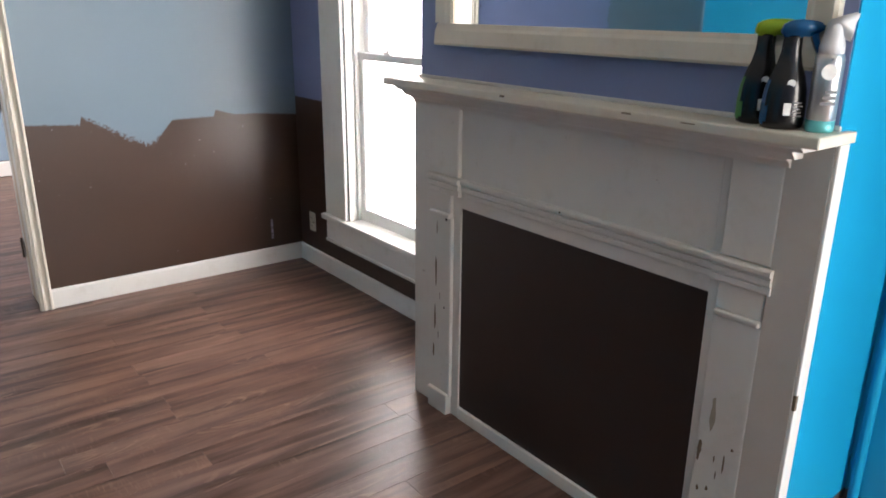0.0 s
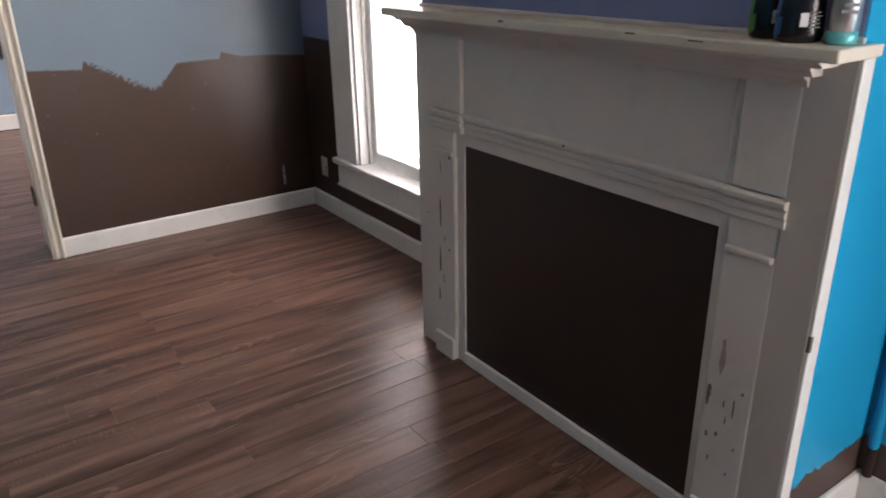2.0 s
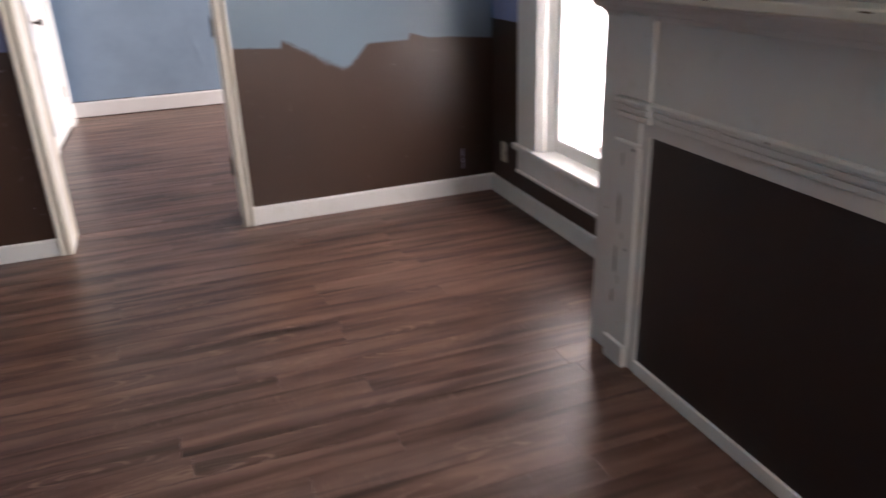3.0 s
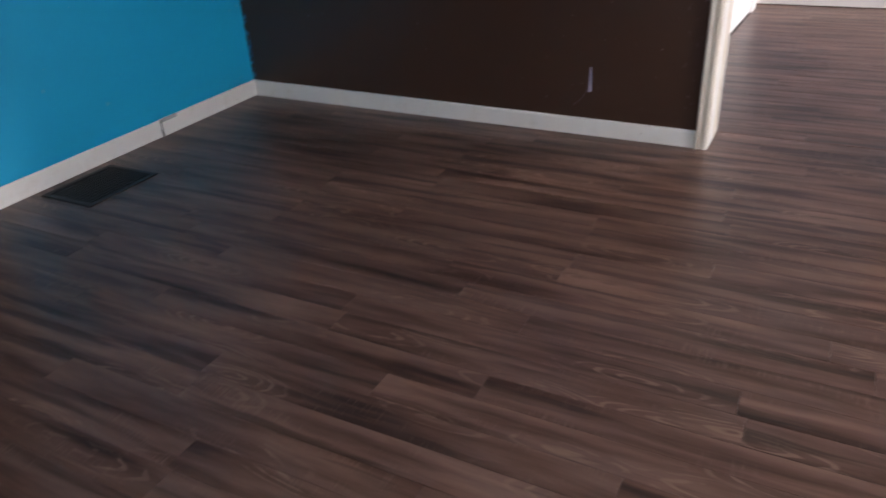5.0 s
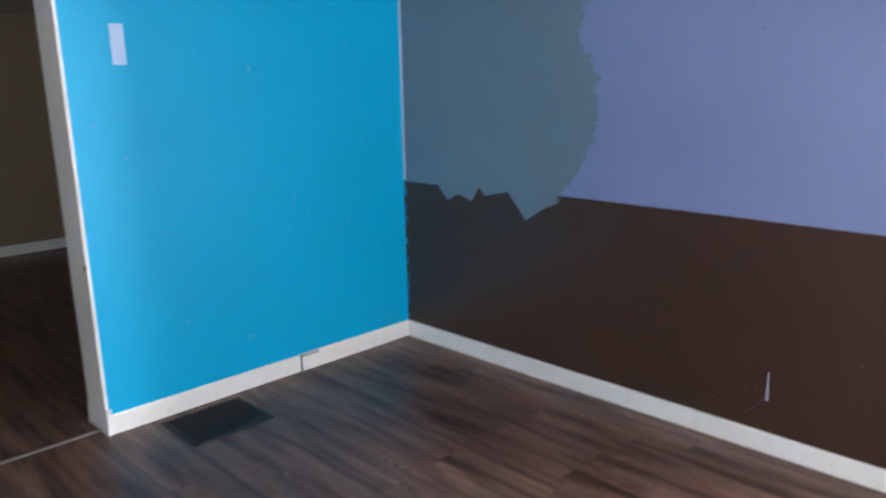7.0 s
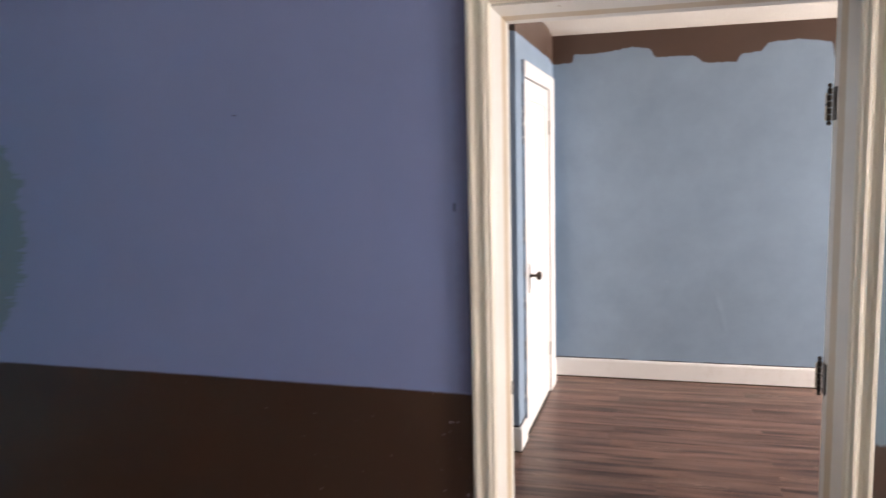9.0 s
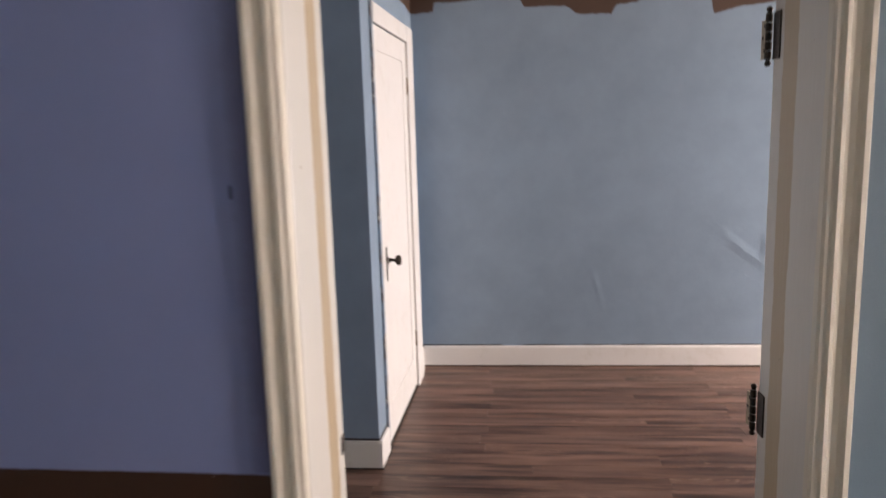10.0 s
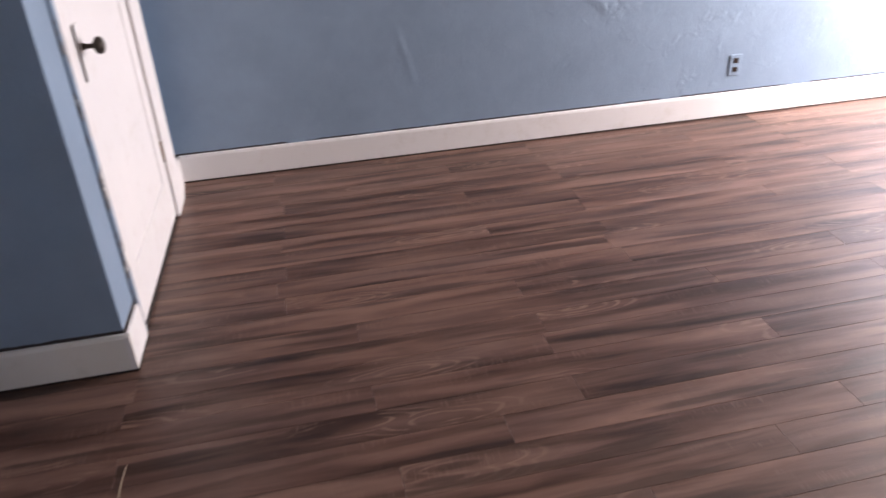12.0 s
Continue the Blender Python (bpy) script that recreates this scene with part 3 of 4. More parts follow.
part("jamb", slab(DX1, DX1 + 0.02, DY0 + 0.002, DY1 + 0.006, 0, DTOP, bevel=0.003), M_JAMB, door_1, "cream jamb board with a yellowed strip")
part("head_jamb", slab(DX0 - 0.02, DX1 + 0.02, DY0 + 0.002, DY1 + 0.006, DTOP, DTOP + 0.02), M_JAMB, door_1)
part("strike_plate", slab(DX0 - 0.004, DX0 + 0.002, 0.262, DY1 + 0.0075, 0.975, 1.018, bevel=0.002), M_IRON, door_1, "worn steel strike in the jamb edge")


def hinge(parent, x, y, z, h=0.09):
    """A bare butt hinge left on the jamb: fixed leaf, knuckles, ball-tipped pin and the free leaf hanging open."""
    leaf = part("hinge", slab(x - 0.003, x, y - 0.036, y, z - h / 2, z + h / 2, bevel=0.001), M_IRON, parent, "dark bare steel hinge")
    px, py = x - 0.008, y + 0.010
    for k in range(5):
        bm = bmesh.new()
        z0 = z - h / 2 + k * h / 5
        lathe(bm, [(0.0058, z0 + 0.0008), (0.0068, z0 + 0.002), (0.0068, z0 + h / 5 - 0.002), (0.0058, z0 + h / 5 - 0.0008)], 12, cx=px, cy=py)
        part("knuckle", bm, M_IRON, leaf)
    for zz, sg in ((z + h / 2, 1), (z - h / 2, -1)):
        bm = bmesh.new()
        lathe(bm, [(0.004, zz), (0.0045, zz + sg * 0.002), (0.006, zz + sg * 0.005), (0.0065, zz + sg * 0.008), (0.005, zz + sg * 0.011), (0.002, zz + sg * 0.013)], 12, cx=px, cy=py)
        part("pin_tip", bm, M_IRON, leaf)
    turn = Matrix.Translation((px, py, z)) @ Matrix.Rotation(radians(8), 4, "Z")
    bm = slab(-0.0015, 0.0015, 0.006, 0.028, -h / 2 + 0.002, h / 2 - 0.012, bevel=0.001)
    bmesh.ops.transform(bm, matrix=turn, verts=bm.verts)
    free = part("free_leaf", bm, M_PAINTED, leaf, "hinge leaf smeared with cream paint")
    for k, (dy, dz) in enumerate(((0.014, 0.022), (0.021, 0.0), (0.014, -0.026))):
        bm = slab(-0.0021, 0.0021, dy - 0.0035, dy + 0.0035, dz - 0.0035, dz + 0.0035, bevel=0.001)
        bmesh.ops.transform(bm, matrix=turn, verts=bm.verts)
        part("screw_hole", bm, M_IRON, leaf)


M_PAINTED = plain("paint_smeared_steel", (0.40, 0.34, 0.26), 0.5, 0.1, 0.6, 45)
hinge(door_1, DX1, DY1 + 0.004, 1.845)
hinge(door_1, DX1, DY1 + 0.004, 1.075)
hinge(door_1, DX1, DY1 + 0.004, 0.28)

# ---- closet door in the bedroom ----
door_2 = thing("door_2", BX, 2.9, 0.0, "closed cream panelled closet door with a dark knob", "door", kind="structure")
Y0, Y1, ZT = 2.415, 3.36, 2.19
bm = bmesh.new()
box(bm, BX - 0.035, BX + 0.004, Y0, Y0 + 0.11, 0.018, ZT, bevel=0.003)
box(bm, BX - 0.035, BX + 0.004, Y1 - 0.11, Y1, 0.018, ZT, bevel=0.003)
box(bm, BX - 0.035, BX + 0.004, Y0 + 0.11, Y1 - 0.11, ZT - 0.12, ZT, bevel=0.003)
box(bm, BX - 0.035, BX + 0.004, Y0 + 0.11, Y1 - 0.11, 0.018, 0.22, bevel=0.003)
part("door_frame", bm, M_WHITE, door_2, "cream door stiles and rails")
part("door_panel", slab(BX - 0.03, BX - 0.002, Y0 + 0.105, Y1 - 0.105, 0.21, ZT - 0.11), M_WHITE, door_2, "single flat recessed panel")
part("casing", slab(BX, BX + 0.018, Y1 + 0.006, 3.56, 0, ZT + 0.10, bevel=0.004), M_WHITE, door_2, "flat cream casing")
part("casing", slab(BX, BX + 0.012, 2.375, Y0 - 0.006, 0, ZT + 0.10, bevel=0.004), M_SEAM, door_2, "narrow chipped casing strip")
part("casing", slab(BX, BX + 0.016, Y0 - 0.004, Y1 + 0.004, ZT + 0.006, ZT + 0.10, bevel=0.004), M_WHITE, door_2, "flat cream casing")
part("knob_plate", slab(BX + 0.004, BX + 0.008, 2.545, 2.59, 0.885, 1.065, bevel=0.0015), M_WHITE, door_2, "tall escutcheon plate painted over in cream")
part("plate_gap", slab(BX + 0.0035, BX + 0.0066, 2.537, 2.5455, 0.885, 1.065), M_IRON, door_2)
bm = bmesh.new()
lathe(bm, [(0.012, 0.0), (0.012, 0.01), (0.008, 0.014), (0.008, 0.034), (0.016, 0.038), (0.026, 0.046), (0.028, 0.056), (0.024, 0.064), (0.012, 0.069)], 20)
for v in bm.verts:
    v.co = Vector((BX + 0.007 + v.co.z, 2.575 + v.co.x, 0.99 + v.co.y))
part("knob", bm, M_IRON, door_2, "round dark door knob", smooth=True)
for zz in (1.93, 0.33):
    part("hinge", slab(BX + 0.004, BX + 0.012, Y1 - 0.004, Y1 + 0.008, zz - 0.05, zz + 0.05, bevel=0.002), M_RUST, door_2, "worn steel hinge")

# the closet side stands slightly out of square
for o in [bpy.data.objects["closet_wall"], *door_2.children_recursive, *[q for q in scene.objects if q.name.startswith("baseboard")]]:
    for v in o.data.vertices:
        if BX - 0.2 < v.co.x < BX + 0.09 and 2.1 < v.co.y < 3.77:
            v.co.x += (v.co.y - 2.95) * 0.032

# ---- window ----
window_1 = thing("window_1", WX, -1.0, 0.37, "white double-hung window with wide cream casing", "window", kind="structure")
for a, b in ((OY1, -0.368), (-1.70, OY0)):
    part("casing", slab(WX - 0.022, WX, a, b, 0.385, OZ1 + 0.16, bevel=0.004), M_TRIM, window_1, "wide flat cream casing")
part("casing", slab(WX - 0.022, WX, OY0, OY1, OZ1, OZ1 + 0.16, bevel=0.004), M_TRIM, window_1)
part("window_stool", slab(WX - 0.045, WX + 0.09, -1.74, -0.345, 0.352, 0.384, bevel=0.006, segs=3), M_CHIP, window_1, "cream window stool with flaking edge")
part("apron", slab(WX - 0.022, WX, -1.70, -0.368, 0.222, 0.352, bevel=0.004), M_TRIM, window_1, "cream apron board below the stool")
part("apron_bead", slab(WX - 0.032, WX, -1.70, -0.368, 0.216, 0.232, bevel=0.005), M_TRIM, window_1)
for a, b in ((OY1, OY1 + 0.015), (OY0 - 0.015, OY0)):
    part("side_jamb", slab(WX + 0.001, WX + 0.249, a - 0.014 if a == OY1 else a + 0.014, b - 0.014 if a == OY1 else b + 0.014, OZ0, OZ1), M_TRIM, window_1)
part("stop_bead", slab(WX + 0.05, WX + 0.065, OY1 - 0.030, OY1 - 0.014, 0.385, OZ1, bevel=0.003), M_TRIM, window_1)
part("sill", slab(WX + 0.09, WX + 0.30, OY0, OY1, 0.325, 0.372), M_VINYL, window_1, "white outer sill")


def sash(x0, x1, z0, z1, rail_low, rail_top):
    a, b = OY0 + 0.02, OY1 - 0.02
    s = part("sash", slab(x0, x1, b - 0.042, b, z0, z1, bevel=0.003), M_VINYL, window_1, "white vinyl window sash")
    part("stile", slab(x0, x1, a, a + 0.042, z0, z1, bevel=0.003), M_VINYL, s)
    part("rail", slab(x0, x1, a + 0.042, b - 0.042, z0, z0 + rail_low, bevel=0.003), M_VINYL, s)
    part("rail", slab(x0, x1, a + 0.042, b - 0.042, z1 - rail_top, z1, bevel=0.003), M_VINYL, s)
    xm = (x0 + x1) / 2
    part("glazing_bead", slab(xm - 0.012, xm + 0.012, b - 0.050, b - 0.042, z0 + rail_low, z1 - rail_top), M_VINYL, s)
    part("glazing_bead", slab(xm - 0.012, xm + 0.012, a + 0.050, b - 0.050, z0 + rail_low, z0 + rail_low + 0.008), M_VINYL, s)
    g = part("pane", slab(xm - 0.002, xm + 0.002, a + 0.04, b - 0.04, z0 + rail_low - 0.002, z1 - rail_top + 0.002), M_GLASS, s, "clear glass pane")
    g.visible_shadow = False
    return s


low = sash(WX + 0.075, WX + 0.105, 0.388, 1.335, 0.06, 0.038)
sash(WX + 0.115, WX + 0.145, 1.300, OZ1, 0.036, 0.045)
bm = bmesh.new()
box(bm, WX + 0.078, WX + 0.10, -0.93, -0.87, 1.335, 1.345, bevel=0.003)
box(bm, WX + 0.082, WX + 0.096, -0.915, -0.885, 1.345, 1.358, bevel=0.004)
part("sash_lock", bm, M_VINYL, window_1, "white sash lock")

# ---- mantel ----
mantel = thing("fireplace_mantel", CX, -2.68, 0.0, "chipped white-painted wooden fireplace mantel with a brown boarded opening", "mantel")
FX = 5.050
FB0, FB1, FBT = -3.213, -2.180, 0.872
MY0, MY1 = -3.476, -1.888
part("backboard", slab(FX, CX, FB1, MY1, 0, 1.30, bevel=0.002), M_MANTEL, mantel, "flat white backboard")
part("backboard", slab(FX, CX, -3.374, FB0, 0, 1.30, bevel=0.002), M_MANTEL, mantel, "flat white backboard")
part("side_board", slab(FX - 0.009, CX, MY0, -3.374, 0, 1.30), M_OUTER, mantel, "outer board in a darker, warmer tone than the pilaster")
part("side_return", slab(FX - 0.008, FX + 0.036, MY0 - 0.010, MY0, 0, 1.295, bevel=0.003), M_CHIP, mantel, "white return board with knocked edge")
part("frieze", slab(FX, CX, FB0, FB1, FBT, 1.30), M_MANTEL, mantel, "flat white frieze board")
part("firebox_cover", slab(CX - 0.012, CX - 0.002, FB0, FB1, 0.05, FBT), M_PANEL, mantel, "dark brown painted board closing the firebox")
part("hearth_strip", slab(FX - 0.004, CX - 0.002, FB0, FB1, 0, 0.050, bevel=0.004), M_CHIP, mantel, "scuffed white strip at the floor")
for y0, y1, b0, b1, deep, zb in ((-2.143, -2.014, -2.183, -2.005, 0.018, 0.078), (-3.3745, -3.240, -3.3745, -3.238, 0.010, 0.078)):
    pil = part("pilaster", slab(FX - deep, FX, y0, y1, zb, 0.825, bevel=0.006, segs=3), M_MANTEL, mantel, "chipped white pilaster")
    part("pilaster_base", slab(FX - deep - 0.010, FX, y0 + 0.006, y1 - 0.004, 0.0, zb, bevel=0.004), M_MANTEL, pil)
    part("base_bead", slab(FX - deep - 0.014, FX, y0 + 0.004, y1 - 0.004, zb - 0.002, zb + 0.014, bevel=0.007, segs=3), M_MANTEL, pil)
    part("cap_bead", slab(FX - deep - 0.010, FX, y0 + 0.004, y1 - 0.004, 0.825, 0.841, bevel=0.007, segs=3), M_MANTEL, pil)
    part("upper_block", slab(FX - deep + 0.002, FX, y0 + 0.004, y1 - 0.002, 0.841, 0.922, bevel=0.006, segs=3), M_MANTEL, pil)
    part("top_block", slab(FX - deep, FX, b0, b1, 0.984, 1.24, bevel=0.007, segs=4), M_MANTEL, pil)
# stepped band between opening and frieze, breaking forward over the pilasters
STEP = [(0, 0), (0.006, 0), (0.008, 0.004), (0.008, 0.018), (0.004, 0.020), (0.004, 0.023), (0.010, 0.025), (0.012, 0.029), (0.012, 0.040), (0.007, 0.042),
        (0.007, 0.045), (0.014, 0.047), (0.017, 0.051), (0.017, 0.060), (0.013, 0.064), (0, 0.066)]
for y0, y1, out in ((-3.224, -2.192, 0.0), (-2.192, -2.010, 0.016), (-3.384, -3.224, 0.009)):
    bm = bmesh.new()
    o = [(0, 0)] + [(u + out, v) for u, v in STEP[1:-1]] + [(0, 0.066)]
    sweep(bm, o, lambda u, v, s: (FX - u, s, 0.916 + v), y0, y1)
    part("band_moulding", bm, M_MANTEL, mantel, "stepped white band moulding")
# crown: stacked mouldings, each longer and deeper than the one below
for o, y0, z in (([(0, 0), (0.014, 0), (0.017, 0.008), (0.020, 0.014), (0.030, 0.020), (0.034, 0.026), (0, 0.026)], -3.384, 1.230),
                 ([(0, 0), (0.044, 0), (0.048, 0.006), (0.056, 0.014), (0.060, 0.022), (0, 0.022)], -3.408, 1.256),
                 ([(0, 0), (0.070, 0), (0.074, 0.006), (0.084, 0.012), (0.086, 0.017), (0, 0.017)], -3.438, 1.278)):
    bm = bmesh.new()
    sweep(bm, o, lambda u, v, s: (FX - u, s, z + v), y0, -1.905 + (z - 1.230) * 0.7)
    part("crown_moulding", bm, M_MANTEL, mantel, "stepped crown moulding below the shelf")
bm = slab(4.940, CX, -3.488, -1.838, 1.295, 1.322, bevel=0.006, segs=3)
box(bm, CX - 0.006, 5.106, -3.4875, -3.466, 1.2955, 1.3215, bevel=0.005, segs=3)
part("shelf", bm, M_SHELF, mantel, "cream mantel shelf with worn edges")
part("shelf_back_bead", slab(CX - 0.012, CX - 0.001, -3.47, -1.90, 1.322, 1.334, bevel=0.004), M_MANTEL, mantel)
# knocked spots and a nail head on the shelf edge and band
for x, y, z, w, h in ((4.9395, -2.505, 1.314, 0.022, 0.006), (4.9395, -2.985, 1.316, 0.030, 0.004), (4.9395, -3.17, 1.313, 0.040, 0.003), (FX - 0.0205, -2.688, 0.972, 0.006, 0.006)):
    part("edge_nick", slab(x - 0.0006, x + 0.003, y - w / 2, y + w / 2, z - h / 2, z + h / 2, bevel=0.0012), M_WOODRAW, mantel, "dark bare nick in the paint")


def flake(y, z, w, h, face, material, seed):
    """A ragged patch where paint has come off, standing a hair proud of the board."""
    bm = bmesh.new()
    r = random.Random(seed)
    n = 14
    ring = []
    for k in range(n):
        a = 2 * math.pi * k / n
        q = 1 + r.uniform(-0.38, 0.28)
        ring.append((y + math.cos(a) * w / 2 * q, z + math.sin(a) * h / 2 * (1 + r.uniform(-0.2, 0.1))))
    front = [bm.verts.new((face - 0.0007, p, q)) for p, q in ring]
    back = [bm.verts.new((face + 0.002, p, q)) for p, q in ring]
    bm.faces.new(front)
    for k in range(n):
        bm.faces.new((front[k], front[(k + 1) % n], back[(k + 1) % n], back[k]))
    part("paint_flake", bm, material, mantel, "bare wood where the paint has flaked")


LF, RF = FX - 0.018, FX - 0.010
for k, (y, z, w, h) in enumerate(((-2.060, 0.775, 0.005, 0.05), (-2.055, 0.595, 0.011, 0.13), (-2.050, 0.402, 0.010, 0.12), (-2.042, 0.255, 0.010, 0.06),
                                  (-2.080, 0.50, 0.004, 0.03), (-2.072, 0.33, 0.004, 0.04))):
    flake(y, z, w, h, LF, M_WOODRAW, k)
for k, (y, z, w, h) in enumerate(((-3.280, 0.545, 0.016, 0.11), (-3.254, 0.432, 0.013, 0.045), (-3.252, 0.405, 0.009, 0.035), (-3.328, 0.414, 0.006, 0.06),
                                  (-3.300, 0.415, 0.005, 0.025), (-3.347, 0.467, 0.009, 0.010), (-3.262, 0.305, 0.007, 0.02), (-3.290, 0.318, 0.008, 0.016),
                                  (-3.31, 0.37, 0.004, 0.03), (-3.345, 0.30, 0.004, 0.014), (-3.333, 0.215, 0.005, 0.012), (-3.275, 0.235, 0.004, 0.02))):
    flake(y, z, w, h, RF, M_WOODRAW if k not in (0,) else M_PRIMER, 40 + k)
part("nail_hole", slab(LF - 0.0012, LF, -2.122, -2.112, 0.812, 0.822, bevel=0.001), M_IRON, mantel)
part("nail_hole", slab(LF - 0.0012, LF, -2.112, -2.104, 0.455, 0.463, bevel=0.001), M_IRON, mantel)
part("edge_nick", slab(FX - 0.0086, FX + 0.002, MY0 - 0.0108, MY0 - 0.002, 0.648, 0.690, bevel=0.002), M_WOODRAW, mantel, "dark knock in the return board")

# ---- mirror ----
mirror = thing("wall_mirror", CX, -2.71, 1.43, "large wall mirror in a cream painted wooden frame", "mirror")
FRM = [(0, 0), (0, 0.022), (0.008, 0.028), (0.05, 0.024), (0.060, 0.018), (0.072, 0.014), (0.075, 0.0)]
A0, A1, Z0, Z1 = -3.430, -2.058, 1.446, 2.27
for n, pl, a, b in (("frame_rail", lambda u, v, s: (CX - v, s, Z0 + u), A0, A1), ("frame_rail", lambda u, v, s: (CX - v, s, Z1 - u), A0, A1),
                    ("frame_stile", lambda u, v, s: (CX - v * 1.02, A0 + u, s), Z0 + 0.075, Z1 - 0.075), ("frame_stile", lambda u, v, s: (CX - v * 1.02, A1 - u, s), Z0 + 0.075, Z1 - 0.075)):
    bm = bmesh.new()
    sweep(bm, FRM, pl, a, b)
    part(n, bm, M_SHELF, mirror, "cream wooden frame moulding")
part("mirror_glass", slab(CX - 0.008, CX - 0.002, A0 + 0.07, A1 - 0.07, Z0 + 0.07, Z1 - 0.07), M_MIRROR, mirror, "silvered glass")
bpy.context.view_layer.update()
mirror.matrix_world = Matrix.Translation((CX, A0, 0)) @ Matrix.Rotation(radians(1.25), 4, "Z") @ Matrix.Translation((-CX, -A0, 0)) @ mirror.matrix_world

# ---- pipe in the recess corner ----
pipe = thing("pipe", RX - 0.03, CY0 - 0.03, 0.2, "cyan-painted pipe running up the recess corner", "pipe")
bm = bmesh.new()
lathe(bm, [(0.012, 0.20), (0.014, 0.205), (0.014, H1)], 16, cx=RX - 0.016, cy=CY0 - 0.036)
part("pipe_run", bm, M_CYAN, pipe, smooth=True)
bm = bmesh.new()
lathe(bm, [(0.0135, 0.106), (0.0138, 0.20)], 16, cx=RX - 0.016, cy=CY0 - 0.036)
part("pipe_foot", bm, M_PANEL, pipe, "brown-painted pipe foot")

# ---- bottles on the shelf ----
SH = 1.3222
M_BLACKPL = plain("glossy_black_plastic", (0.008, 0.008, 0.009), 0.22, vary=0.1, relief=0.00002, scale=0.4)
M_GREEN = plain("lime_green_plastic", (0.33, 0.52, 0.02), 0.32, vary=0.08, relief=0.00002, scale=0.4)
M_DKGREEN = plain("green_label_film", (0.05, 0.20, 0.03), 0.35, vary=0.2, relief=0.00002, scale=0.4)
M_BLUEPL = plain("blue_plastic", (0.006, 0.075, 0.20), 0.28, vary=0.1, relief=0.00002, scale=0.4)
M_LABEL = plain("white_label", (0.75, 0.75, 0.74), 0.5, vary=0.05, relief=0.00002, scale=0.4)
M_GREYTXT = plain("grey_print", (0.25, 0.25, 0.26), 0.5, vary=0.1, relief=0.00002, scale=0.4)
M_SILVER = plain("brushed_silver_can", (0.62, 0.64, 0.66), 0.30, 0.85, 0.08, relief=0.00002, scale=0.4)
M_TEAL = plain("teal_can_print", (0.12, 0.48, 0.50), 0.32, 0.3, 0.15, relief=0.00002, scale=0.4)
M_CAPGREY = plain("pale_grey_plastic", (0.62, 0.63, 0.65), 0.4, vary=0.05, relief=0.00002, scale=0.4)


def spray_bottle(x, y, turn, head, flank, label):
    t = thing("spray_bottle", 0, 0, 0, label, "spray bottle", "bottles on the mantel")
    bm = bmesh.new()
    lathe(bm, [(0.030, 0.0), (0.040, 0.004), (0.043, 0.014), (0.043, 0.05), (0.040, 0.085), (0.033, 0.115), (0.024, 0.140), (0.019, 0.165), (0.018, 0.195), (0.016, 0.200)], 28, 1.0, 0.62)
    part("bottle", bm, M_BLACKPL, t, "glossy black bottle", smooth=True)
    bm = bmesh.new()
    lathe(bm, [(0.0405, 0.006), (0.0438, 0.016), (0.0438, 0.05), (0.0408, 0.085), (0.036, 0.105)], 28, 1.0, 0.62)
    bmesh.ops.delete(bm, geom=[f for f in bm.faces if f.calc_center_median().x > -0.036], context="FACES")
    part("side_print", bm, flank, t, "coloured flank print", smooth=True)
    bm = bmesh.new()
    prof = [(-0.022, 0.196), (-0.024, 0.214), (-0.016, 0.226), (0.006, 0.232), (0.034, 0.230), (0.052, 0.224), (0.056, 0.214), (0.050, 0.206), (0.024, 0.200), (0.018, 0.194)]
    sweep(bm, prof, lambda u, v, s: (u, s, v), -0.013, 0.013)
    bmesh.ops.bevel(bm, geom=list(bm.edges), offset=0.004, segments=2, affect="EDGES")
    part("trigger_head", bm, head, t, "moulded spray head", smooth=True)
    bm = bmesh.new()
    prof = [(0.030, 0.206), (0.044, 0.206), (0.050, 0.180), (0.056, 0.160), (0.052, 0.156), (0.042, 0.172), (0.034, 0.192)]
    sweep(bm, prof, lambda u, v, s: (u, s, v), -0.008, 0.008)
    bmesh.ops.bevel(bm, geom=list(bm.edges), offset=0.002, segments=1, affect="EDGES")
    part("trigger", bm, head, t)
    part("barcode_label", slab(-0.006, 0.008, -0.0285, -0.0258, 0.032, 0.058), M_LABEL, t, "small white barcode label")
    for k in range(5):
        part("print_bar", slab(0.010, 0.030 - 0.002 * (k % 3), -0.0265, -0.0225, 0.030 + k * 0.007, 0.0325 + k * 0.007), M_GREYTXT, t)
    bm = bmesh.new()
    lathe(bm, [(0.008, 0), (0.008, 0.0015)], 14)
    for v in bm.verts:
        v.co = Vector((0.004 + v.co.x, -0.0215 - v.co.z, 0.100 + v.co.y))
    part("emblem", bm, M_LABEL, t, "pale round emblem")
    t.matrix_world = pose(x, y, SH, 0, 0, turn) @ Matrix.Diagonal((1.08, 1.08, 1.0, 1))
    return t


spray_bottle(5.028, -3.290, -48, M_GREEN, M_DKGREEN, "black spray bottle with a lime green trigger head")
spray_bottle(4.998, -3.368, -48, M_BLUEPL, M_BLUEPL, "black spray bottle with a blue trigger head")

can = thing("aerosol_can", 0, 0, 0, "silver and teal air freshener can with a grey trigger cap", "spray can", "bottles on the mantel")
bm = bmesh.new()
lathe(bm, [(0.024, 0.023), (0.0262, 0.026), (0.0262, 0.150), (0.024, 0.158), (0.020, 0.164)], 28)
part("can_body", bm, M_SILVER, can, "brushed silver can", smooth=True)
bm = bmesh.new()
lathe(bm, [(0.023, 0.0), (0.026, 0.003), (0.0264, 0.01), (0.0264, 0.025), (0.024, 0.0255)], 28)
part("can_foot", bm, M_TEAL, can, "teal printed lower can", smooth=True)
bm = bmesh.new()
